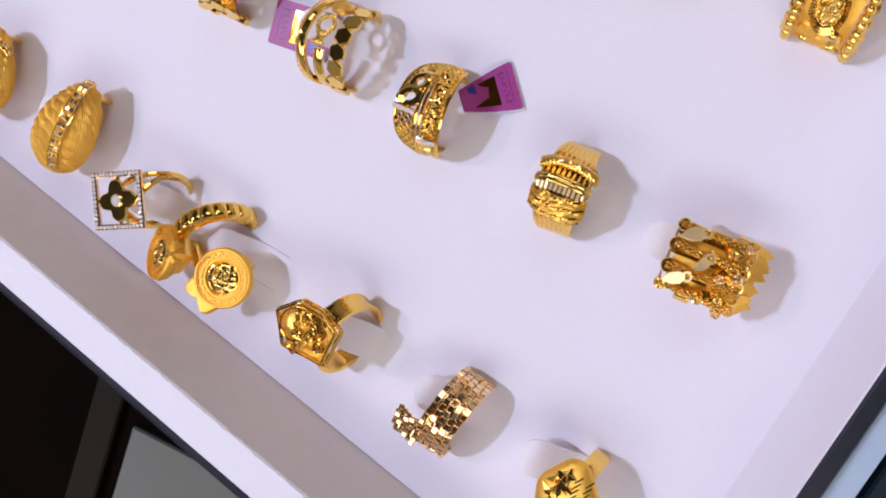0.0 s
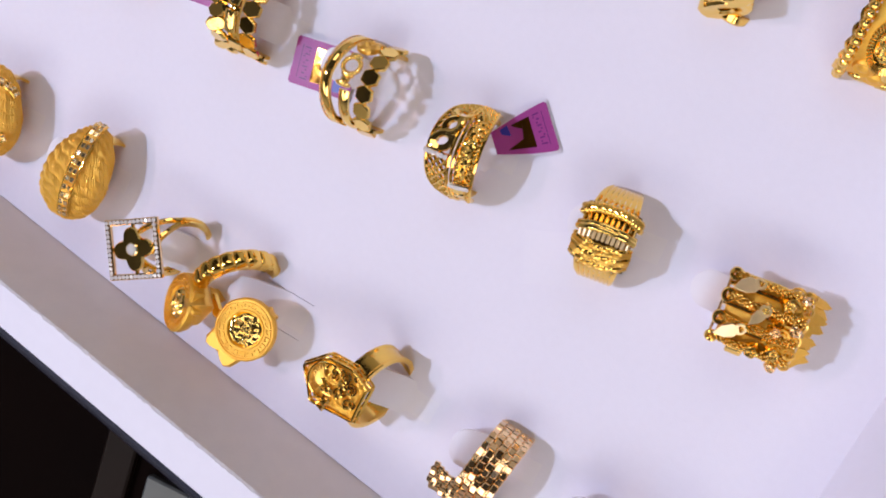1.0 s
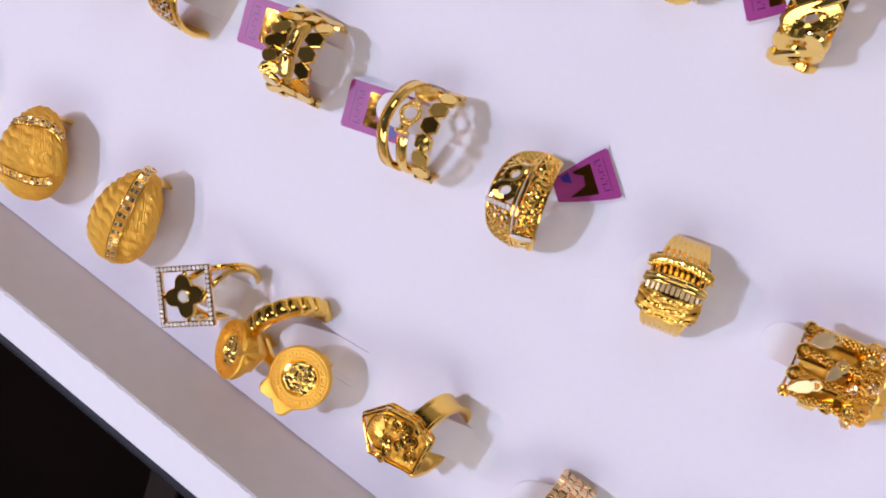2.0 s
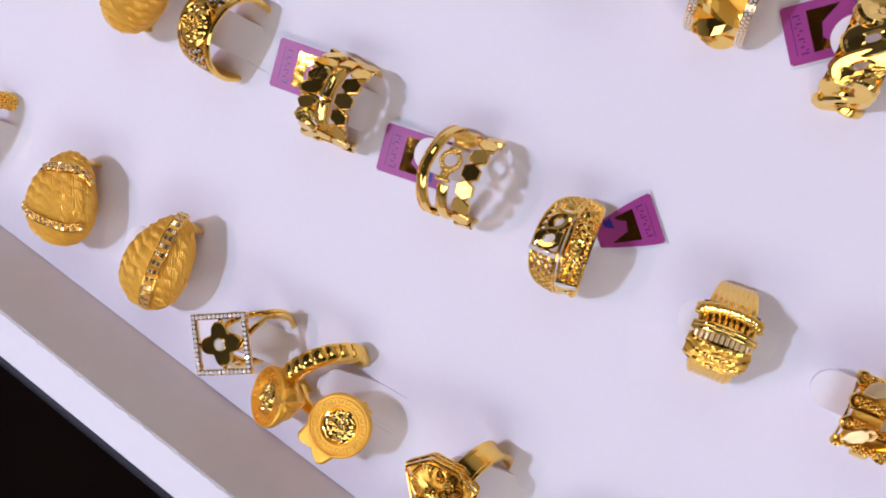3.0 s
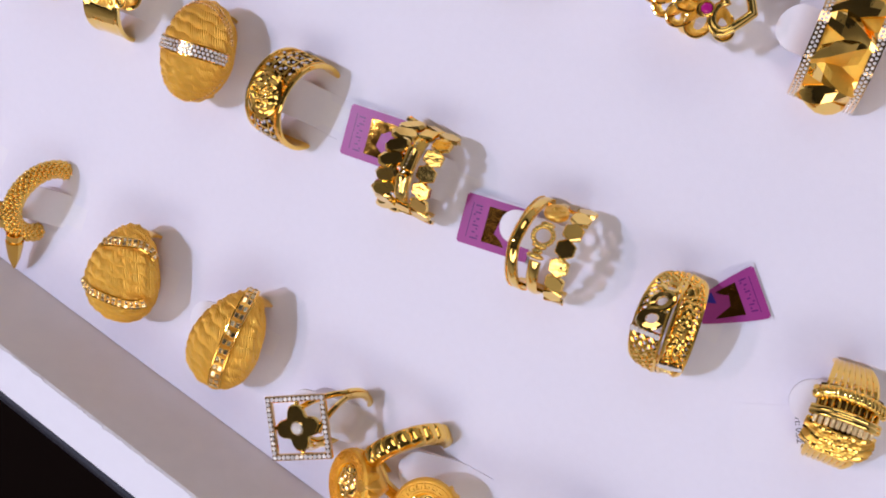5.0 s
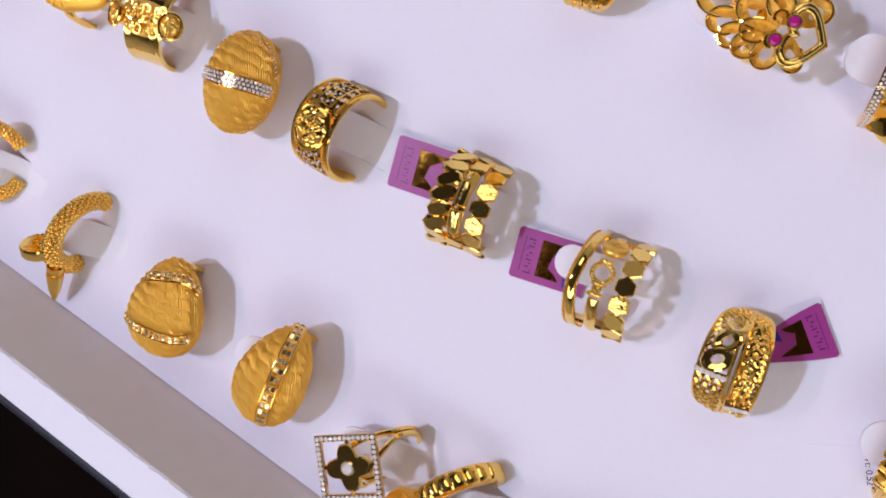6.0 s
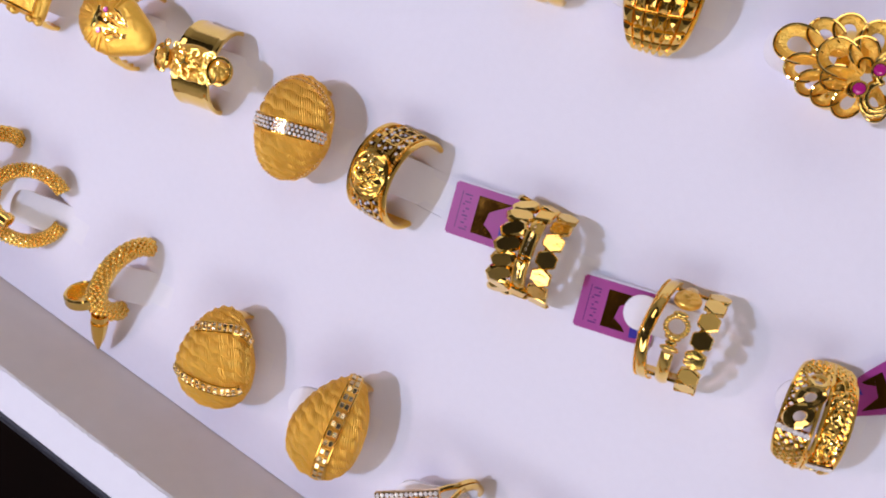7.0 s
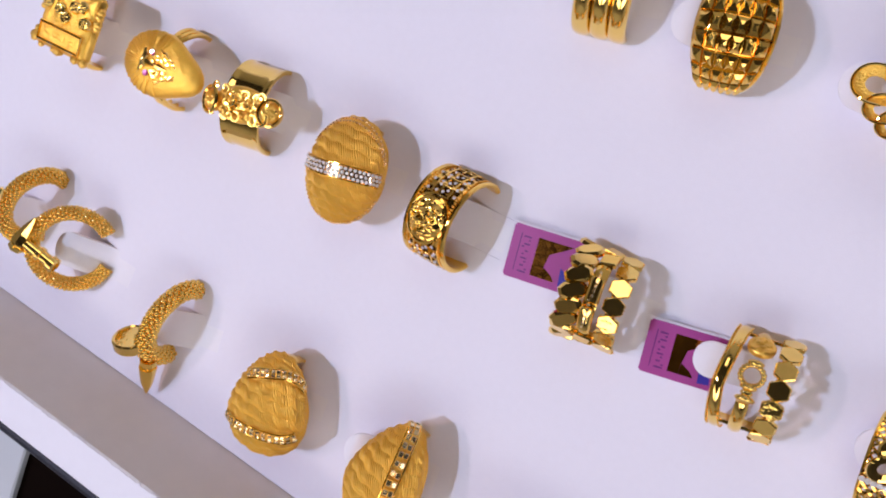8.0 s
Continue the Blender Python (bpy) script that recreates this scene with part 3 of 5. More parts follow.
def hex_nugget_ring():
    ob = ring_at("gold ring with a six-sided openwork filigree head", (113.0, 24.3, 16.0), 10.0, 16, 0)
    g = band(lambda d: (-2.6, 2.6), lambda d, s: 9.5 + (0.45 if abs(s) > 0.7 else 0.1), 8.8, nt=90, nu=13)
    part("hoop", g, GOLD, ob, "flat band with raised edges", angle=30)
    m = mount(10.8, -8, -1.6, 12, 16)

    def rim(a, size):
        # uneven six-sided outline: angle and reach of each corner
        corners = [(23, 0.98), (66, 0.82), (118, 0.95), (165, 1.14), (224, 0.86), (316, 1.0), (383, 0.98)]
        g = math.degrees(a) % 360
        g += 360 if g < 23 else 0
        for (a0, r0), (a1, r1) in zip(corners, corners[1:]):
            if a0 <= g <= a1:
                x0, y0, x1, y1 = r0 * math.cos(radians(a0)), r0 * math.sin(radians(a0)), r1 * math.cos(radians(a1)), r1 * math.sin(radians(a1))
                c, s = math.cos(a), math.sin(a)
                return size * (x0 * y1 - y0 * x1) / (c * (y1 - y0) - s * (x1 - x0))
        return size
    part("nugget_head", nugget_head(lambda a: rim(a, 7.6), 1.7, 1.3, 5.0, 60, 130, squash=0.97, calm=0.25), SATIN, ob, "six-sided head of folded satin relief", angle=80).matrix_local = local(m)
    # scrolls of wire over the head: a crescent of leaves and loose curls
    chance = random.Random(41)
    for k in range(26):
        cx, cy, a0, turn = chance.uniform(-4.6, 5.0), chance.uniform(-4.8, 4.8), chance.uniform(0, 6.28), chance.choice((-1, 1))
        size = chance.uniform(0.8, 1.7)
        pts = []
        for i in range(18):
            a = a0 + turn * 0.42 * i
            r = size * (1 - 0.045 * i)
            x, y = cx + r * math.cos(a), cy + r * math.sin(a)
            far = math.hypot(x, y)
            x, y = (x * 5.9 / far, y * 5.9 / far) if far > 5.9 else (x, y)
            pts.append(m @ Vector((x, y, 1.75 - 0.016 * (x * x + y * y) + 0.03 * i)))
        part("filigree_curl", tube(pts, [0.16 + 0.16 * math.sin(math.pi * i / 17) for i in range(18)], 5), GOLD if k % 3 else DEEP, ob)
    for i in range(11):
        a = radians(120 + 13 * i)
        pts = [m @ Vector((-2.4 + r * math.cos(a), 1.6 + r * math.sin(a), 1.9 - 0.03 * r * r)) for r in (0.8, 1.8, 2.9, 3.9)]
        part("leaf_vein", tube(pts, [0.2, 0.42, 0.36, 0.12], 6), CAST, ob)
    part("crescent", tube([m @ Vector((-2.4 + 4.2 * math.cos(a), 1.4 + 4.2 * math.sin(a), 1.7)) for a in (radians(40 + 11 * i) for i in range(24))], 0.3, 6), GOLD, ob)
    # two hexagonal rails joined by upright pegs
    rails = {}
    for z, r in ((1.15, 8.0), (-0.2, 8.5), (-1.9, 8.3)):
        pts = [m @ Vector((rim(a, r) * math.cos(a), rim(a, r) * math.sin(a) * 0.97, z + 0.25 * math.sin(3 * a + r))) for a in (2 * math.pi * i / 90 for i in range(90))]
        rails[r] = pts
        part("wire_frame", tube(pts, 0.33, 6, closed=True), GOLD, ob, "polished hexagonal wire")
    peg = Geo()
    for i in range(0, 90, 5):
        peg.join(tube([rails[8.0][i], rails[8.5][(i + 1) % 90], rails[8.3][i]], 0.26, 5))
    part("gallery", peg, CAST, ob, "pierced gallery of small pegs", kind="stuff")
    return ob


def brick_ring(label, head, mat, lean, turn, rows=5, tail=True):
    ob = ring_at(label, head, 10.6, lean, turn)
    chance = random.Random(11)
    link = None
    for k in range(rows):
        u = (k - (rows - 1) / 2) * 1.75
        for i in range(27):
            d = -118 + 236 * (i + 0.5 * (k % 2)) / 27
            m = local(mount(10.0 + chance.uniform(-0.15, 0.15), d, u + 0.7 * math.sin(radians(d)), chance.uniform(-4, 4), chance.uniform(-13, 13)) @ Matrix.Rotation(radians(chance.uniform(-7, 7)), 4, "X"))
            link = same(link, m) if link else part("brick_link", box(1.52, 1.62, 1.0, 0.2), mat, ob, smooth=False)
            link.matrix_local = m
    part("hoop", band(lambda d: (-3.8 + 0.7 * math.sin(radians(d)), 3.8 + 0.7 * math.sin(radians(d))), lambda d, s: 9.8, 9.2, nt=80, nu=5), mat, ob)
    if tail:
        # the loose end of the band passes beside its start
        end = None
        for i in range(6):
            for j in range(5):
                place = Matrix.Translation((-3.4 - i * 1.25, -8.8 + 1.1 * j + 0.25 * i, 8.3 - 0.25 * i + 0.3 * j)) @ Matrix.Rotation(radians(14), 4, "Z") @ Matrix.Rotation(radians(-12 + chance.uniform(-11, 11)), 4, "Y") @ Matrix.Rotation(radians(14 + chance.uniform(-8, 8)), 4, "X")
                end = same(end, local(place)) if end else part("tail_link", box(1.3, 1.2, 0.9, 0.18), mat, ob, smooth=False)
                end.matrix_local = local(place)
        part("square_tail", Geo().join(box(7.4, 5.6, 0.6, 0.2), Matrix.Translation((-6.4, -6.2, 7.9)) @ Matrix.Rotation(radians(14), 4, "Z") @ Matrix.Rotation(radians(-12), 4, "Y") @ Matrix.Rotation(radians(14), 4, "X")), mat, ob, "square end plate under the links", smooth=False)
    return ob


def leaf_nugget_ring():
    """An oval head: a satin shield cut with slanting lines, and polished leaves along one side."""
    ob = ring_at("gold ring with a leafy cast head and grooved side", (179.5, 27.5, 14), 11.0, 5, 0)
    plain_hoop(ob, 9.4, 4.0, 1.2)
    m = mount(10.6, 0, 0, 14, -6)
    part("shield", nugget_head(lambda a: (1 + 0.05 * math.sin(5 * a)) / math.hypot(math.cos(a) / 7.0, math.sin(a) / 9.6), 2.6, 6.0, 9.0, 40, 100, calm=0.95, dome=True), SATIN, ob, "smooth satin oval shield", angle=60).matrix_local = local(m)
    # raised dark bars paint the shade inside the engraved lines
    line = None
    for k in range(11):
        for x in (1.6, 4.0):
            y = -6.5 + 1.3 * k
            z = 2.45 * max(0.05, 1 - (x / 7.0) ** 2 - (y / 9.6) ** 2) ** 0.5
            place = local(m @ Matrix.Translation((x, y, z)) @ Matrix.Rotation(radians(14 + 22 * x / 7), 4, "Y") @ Matrix.Rotation(radians(52), 4, "Z"))
            line = same(line, place) if line else part("groove", box(2.3, 0.3, 0.25, 0.08), DARKG, ob, "engraved line painted as a thin dark bar", smooth=False)
            line.matrix_local = place
    chance = random.Random(15)
    leaf = None
    for k in range(26):
        x, y = chance.uniform(-6.4, 0.2), chance.uniform(-7.4, 6.6)
        if (x / 7.0) ** 2 + (y / 9.6) ** 2 > 0.95:
            x *= 0.6
        z = 2.3 * max(0.05, 1 - (x / 7.0) ** 2 - (y / 9.6) ** 2) ** 0.5 + 0.3
        place = local(m @ Matrix.Translation((x, y, z)) @ Matrix.Rotation(radians(chance.uniform(0, 360)), 4, "Z") @ Matrix.Rotation(radians(chance.uniform(-30, 30)), 4, "X"))
        leaf = same(leaf, place) if leaf else part("leaf", Geo().add([(-1.9, 0, 0), (-0.4, 1.0, 0.1), (1.9, 0, 0.2), (-0.4, -1.0, 0.1), (0, 0, 0.75), (0, 0, -0.5)], [(0, 4, 1), (1, 4, 2), (2, 4, 3), (3, 4, 0), (0, 1, 5), (1, 2, 5), (2, 3, 5), (3, 0, 5)]), DEEP, ob, "small polished folded leaf", smooth=False)
        leaf.matrix_local = place
    return ob


def rope_ring(label, head, lean, turn, spikes, roll=0.0, pull=0.0, r=9.0, hook=False, thick=1.0):
    """An open hoop of tightly wound beaded rope with a nail-like end."""
    ob = ring_at(label, head, r + 2.2, lean, turn, roll)
    core, beads, n = [], Geo(), 54
    start, stop = -150 + pull, 150 + pull
    for i in range(n):
        d = start + (stop - start) * i / (n - 1)
        core.append(on_hoop(r, d, 1.6 * math.sin(radians(d - pull))))
    part("rope_core", tube(core, 1.7 * thick, 12, up=(1, 0, 0)), SATIN, ob)
    for i in range(n):
        d = start + (stop - start) * i / (n - 1)
        m = mount(r, d, 1.6 * math.sin(radians(d - pull)))
        for k in range(9):
            w = 2 * math.pi * (k / 9 + (i % 2) / 18)
            beads.join(bead(0.72 * thick, 7), m @ Matrix.Translation((1.8 * thick * math.cos(w), 0, 1.8 * thick * math.sin(w))))
    part("beading", beads, GOLD, ob, "tightly wound beaded rope", kind="stuff")
    if hook:
        # a short second turn of rope beside the first carries the nail head
        line = [on_hoop(r + 0.6, d, -3.4 + 0.03 * (d + 70)) for d in range(-74, -17, 4)]
        part("hook_core", tube(line, 1.3, 10, up=(1, 0, 0)), SATIN, ob)
        extra = Geo()
        for i in range(len(line)):
            m = mount(r + 0.6, -74 + 4 * i, line[i].x)
            for k in range(9):
                w = 2 * math.pi * (k / 9 + (i % 2) / 18)
                extra.join(bead(0.5, 6), m @ Matrix.Translation((1.4 * math.cos(w), 0, 1.4 * math.sin(w))))
        part("hook_beading", extra, GOLD, ob, "short beaded hook", kind="stuff")
    for m, kind in spikes:
        if kind == "bolt":
            part("nail_shaft", lathe([(1.5, -2.0), (1.5, 3.4), (1.9, 3.6), (1.9, 4.6), (1.5, 4.8), (1.5, 7.0), (2.0, 7.3), (2.0, 8.8), (1.5, 9.1), (0.01, 9.1)], 20), DEEP, ob, "polished round nail shaft", angle=25).matrix_local = local(m)
        elif kind == "button":
            part("nail_head", lathe([(2.4, -1.9), (4.4, -1.7), (4.6, -1.2), (4.6, 0.7), (4.2, 1.1), (3.8, 0.85), (0.01, 0.8)], 36), DEEP, ob, "flat polished nail head", angle=25).matrix_local = Matrix.LocRotScale(m.translation / 1000, m.to_quaternion(), None)
        else:
            part("nail_point", lathe([(2.1, -0.8), (2.1, 0.5), (1.7, 0.7), (1.7, 1.4), (2.2, 1.6), (2.1, 2.8), (1.5, 6.8), (0.3, 10.4)], 7 if kind == "facet" else 18), DEEP if kind == "facet" else GOLD, ob, "tapered polished nail point", angle=25).matrix_local = Matrix.LocRotScale(m.translation / 1000, m.to_quaternion(), None)
    return ob

def square_relief_ring():
    ob = ring_at("gold signet ring with a square relief head", (-96.5, 76.5, 12.5), 10.4, 0, 4)
    plain_hoop(ob, 9.2, 4.2, 1.3)
    m = mount(10.4, 0, 0, 0, 0)
    part("signet", Geo().join(box(17.0, 16.0, 2.2, 0.9)), CAST, ob).matrix_local = local(m)
    part("signet_relief", nugget_head(hexagon_r(10.8, 4, math.pi / 4), 1.5, 2.2, 13.0, 50, 120, calm=0.45), SATIN, ob, "rough square relief", angle=60).matrix_local = local(m @ Matrix.Translation((0, 0, 1.0)))
    frame_line = [(-6.4, -6.6, 0.9), (6.4, -6.6, 0.9), (6.4, -2.4, 1.3), (-6.4, -2.4, 1.3)]
    part("plaque", Geo().join(box(12.8, 4.2, 0.9, 0.35)), SATIN, ob, "narrow sunken plaque", smooth=False).matrix_local = local(m @ Matrix.Translation((0, -4.6, 1.5)) @ Matrix.Rotation(radians(8), 4, "X"))
    part("plaque_rim", tube([m @ Vector((x, y, z + 1.1)) for x, y, z in frame_line], 0.4, 6, closed=True), GOLD, ob)
    chance = random.Random(77)
    for k in range(22):
        x, y = ((-8.2, 8.2)[k % 2], chance.uniform(-7.6, 7.6)) if k < 14 else (chance.uniform(-7.5, 7.5), -7.9)
        part("edge_lump", bead(chance.uniform(0.8, 1.3), 9, 0.8), CAST, ob).matrix_local = local(m @ Matrix.Translation((x, y, 0.6 + chance.uniform(0, 0.5))))
    for k in range(7):
        x = -6 + 2 * k
        part("crest_lump", nugget_head(lambda a: 1.7, 1.6, 1.1, 80.0 + k, 12, 30, calm=0.4), DEEP, ob, angle=60).matrix_local = local(m @ Matrix.Translation((x, 2.6 + 2.2 * math.sin(k * 1.7), 1.7)))
    return ob


def ridged_crest_ring():
    ob = ring_at("gold ring with a maned crest and two red stones", (-69.4, 78, 12.5), 10.0, -2, 2)
    for u in (-2.6, 0, 2.6):
        part("wire_hoop", tube([on_hoop(9.4, -180 + 360 * i / 60, u * abs(math.cos(math.pi * i / 60))) for i in range(60)], 0.6, 6, closed=True, up=(1, 0, 0)), GOLD, ob)
    m = mount(10.2, 0, 0, 0)
    part("crest", nugget_head(lambda a: 8.6 + 4.0 * max(0.0, math.cos(a)) ** 7 + 0.5 * max(0.0, -math.cos(a)) ** 2 + 0.12 * math.sin(26 * a) * (math.cos(a) < 0.1), 3.0, 2.6, 17.0, 44, 132, 0.88, 0.80, True), SATIN, ob, "pointed crest of folded relief", angle=70).matrix_local = local(m)
    chance = random.Random(29)
    ridges = Geo()
    for i in range(46):
        a = radians(72 + 216 * i / 45)
        sway, lift = chance.uniform(-0.05, 0.05), chance.uniform(-0.12, 0.12)
        pts = [(r * math.cos(a + sway * r * 0.4), r * 0.88 * math.sin(a + sway * r * 0.4), 2.75 + lift - 0.024 * r * r) for r in (3.6, 5.0, 6.2, 7.4, 8.4)]
        ridges.join(tube(pts, [0.24, 0.36, 0.38, 0.32, 0.14], 5))
    part("mane", ridges, SATIN, ob, "fan of fine ridges", kind="stuff").matrix_local = local(m)
    for k in range(34):
        x, y = chance.uniform(-1.0, 8.5), chance.uniform(-5.2, 5.2)
        y *= 1 - x / 12
        pts = [(x + 0.5 * t, y * (1 - 0.05 * t) + 0.35 * math.sin(t + k), 2.9 - 0.02 * (x + 0.5 * t) ** 2 - 0.03 * y * y) for t in (0, 1, 2, 3, 4)]
        part("fold", tube(pts, [0.12, 0.32, 0.38, 0.3, 0.1], 6), GOLD, ob).matrix_local = local(m)
    part("brow", tube([(-2.6, -2.6, 2.5), (-1.9, -1.2, 2.9), (-2.2, 0, 3.0), (-1.9, 1.2, 2.9), (-2.6, 2.6, 2.5)], [0.5, 0.85, 0.8, 0.85, 0.5], 8, flat=0.7), DEEP, ob, "polished raised brow", angle=40).matrix_local = local(m)
    part("wedge", tube([(x, 0, 2.8 - 0.018 * x * x) for x in (-2.4, -0.8, 0.8, 2.4, 4.2)], [0.7, 0.75, 0.6, 0.75, 0.3], 8, flat=0.8), DEEP, ob, "polished wedge", angle=25).matrix_local = local(m)
    for y in (-2.5, 2.5):
        part("red_stone", gem(0.8), RUBY, ob, "small red stone", smooth=False).matrix_local = local(m @ Matrix.Translation((-0.4, y, 3.0)))
    return ob


def knot_cuff_ring():
    ob = ring_at("wide polished gold cuff ring with a cast knot", (-46.0, 79.3, 12), 10.6, -6, 10)
    part("cuff", band(lambda d: (-4.8, 4.8), lambda d, s: 10.0 + (0.25 if abs(s) > 0.86 else 0.0), 9.3, nt=110, nu=17), DEEP, ob, "wide mirror-polished band", angle=30)
    m = mount(10.1, 0, 0, 4)
    part("knot", nugget_head(lambda a: 1 / math.hypot(math.cos(a) / 6.6, math.sin(a) / 4.2), 1.7, 1.9, 21.0, 50, 120, calm=0.3), CAST, ob, "cast knot across the band", angle=60).matrix_local = local(m)
    chance = random.Random(63)
    for k in range(20):
        cx, cy, a0, s = chance.uniform(-6.6, 6.6), chance.uniform(-3.2, 3.2), chance.uniform(0, 6.28), chance.choice((-1, 1))
        r = chance.uniform(0.8, 1.7)
        pts = [(cx + r * (1 - 0.05 * i) * math.cos(a0 + s * 0.45 * i), cy + r * (1 - 0.05 * i) * math.sin(a0 + s * 0.45 * i), 1.75 - 0.02 * cx * cx + 0.03 * i) for i in range(13)]
        part("scroll", tube(pts, [0.2 + 0.18 * math.sin(math.pi * i / 12) for i in range(13)], 6), CAST if k % 3 else GOLD, ob).matrix_local = local(m)
    for x in (-7.2, 7.2):
        curl = tube([(2.5 * math.cos(a), 2.9 * math.sin(a), 0.4) for a in (2 * math.pi * i / 30 for i in range(30))], 0.5, 7, closed=True)
        part("end_loop", curl, GOLD, ob, "rounded wire loop").matrix_local = local(m @ Matrix.Translation((x, -0.3, 0.2)) @ Matrix.Rotation(radians(x * 4), 4, "Y"))
        part("end_boss", nugget_head(lambda a: 2.4, 1.2, 1.3, 90.0 + x, 16, 40, calm=0.4), CAST, ob, "small rough boss", angle=60).matrix_local = local(m @ Matrix.Translation((x, -0.3, 0.1)) @ Matrix.Rotation(radians(x * 4), 4, "Y"))
    return ob


def key_pattern_ring():
    ob = ring_at("gold band ring with a key pattern and oval medallion", (5.4, 79.3, 14), 10.9, 12, 4)
    w = 5.2
    part("band", band(lambda d: (-w, w), lambda d, s: 10.2, 9.5, nt=110, nu=9), GOLD, ob)
    for u in (-w + 0.1, w - 0.1):
        part("rim", tube([on_hoop(10.1, 360 * i / 100, u) for i in range(100)], 0.55, 7, closed=True, up=(1, 0, 0)), GOLD, ob)
    milled = Geo()
    for u in (-4.2, 4.2):
        for i in range(84):
            milled.join(box(0.55, 0.42, 0.5, 0.1), mount(10.4, i * 360 / 84, u))
    part("milled_edge", milled, CAST, ob, smooth=False, kind="stuff")
    keys, stones, dark = Geo(), Geo(), Geo()
    for i in range(22):
        d = 34 + i * 13.6
        if d > 322:
            break
        m = mount(10.35, d)
        # dark blocks paint the shade of the openings between the keys
        for x, y in ((0.5, 0.2), (-1.0, 0.5), (0.4, -1.0), (2.3, 0.6), (-2.3, -0.6)):
            dark.join(box(1.0, 0.9, 0.3, 0.05), m @ Matrix.Translation((x * 1.3, y, -0.1)))
        for sx, sy, x, y in ((3.6, 0.5, 0, -1.5), (0.5, 2.6, 1.6, -0.4), (2.2, 0.5, 0.7, 0.9), (0.5, 1.3, -0.3, 0.3), (0.5, 3.2, -1.7, 0)):
            keys.join(box(sx * (1.3 if sx > 1 else 1), sy, 0.65, 0.1), m @ Matrix.Translation((x * 1.3, y, 0)))
        if i in (0, 1, 2, 18, 19, 20, 21):
            for x, y in ((-0.9, 0.9), (0.2, -0.5), (0.9, 0.2), (2.2, 1.2), (-2.6, -0.9), (2.6, -0.6), (-1.0, -0.7)):
                stones.join(gem(0.40), m @ Matrix.Translation((x * 1.3, y, 0.3)))
    part("key_pattern", keys, GOLD, ob, "raised key pattern", smooth=False, kind="stuff")
    part("pave", stones, PAVE, ob, "small clear stones in the pattern", smooth=False, kind="stuff")
    part("painted_openings", dark, DARKG, ob, "dark blocks painted as shaded openings between the keys", smooth=False, kind="stuff")
    m = mount(10.3, -4)
    part("medallion", Geo().join(lathe([(4.9, -0.6), (4.9, 0.25), (4.5, 0.5), (4.2, 0.3), (0.01, 0.3)], 44), Matrix.Diagonal((1, 1.14, 1, 1))), GOLD, ob).matrix_local = local(m)
    part("medallion_relief", relief_disc(4.3, 1.7, 2.2, 31.0, ry=4.9), GOLD, ob, "polished medallion of flowing folds", angle=70).matrix_local = local(m @ Matrix.Translation((0, 0, 0.35)))
    return ob


def hexagons(ob, r, u, degs, size, mat, skew=0.0):
    for d in degs:
        m = mount(r, d, u + skew * d, random.uniform(-4, 4), random.uniform(-9, 9))
        part("hexagon", prism(polygon(6, size, math.pi / 6), -0.5, 0.55, 0.22), mat, ob, smooth=False).matrix_local = local(m)
    edge = Geo()
    for d in degs:
        m = mount(r, d, u + skew * d)
        for i in range(18):
            a = 2 * math.pi * i / 18
            rr = hexagon_r(size, 6, math.pi / 6)(a)
            edge.join(bead(0.17, 5), m @ Matrix.Translation((rr * math.cos(a), rr * math.sin(a), 0.32)))
    part("bead_edge", edge, GOLD, ob, kind="stuff")


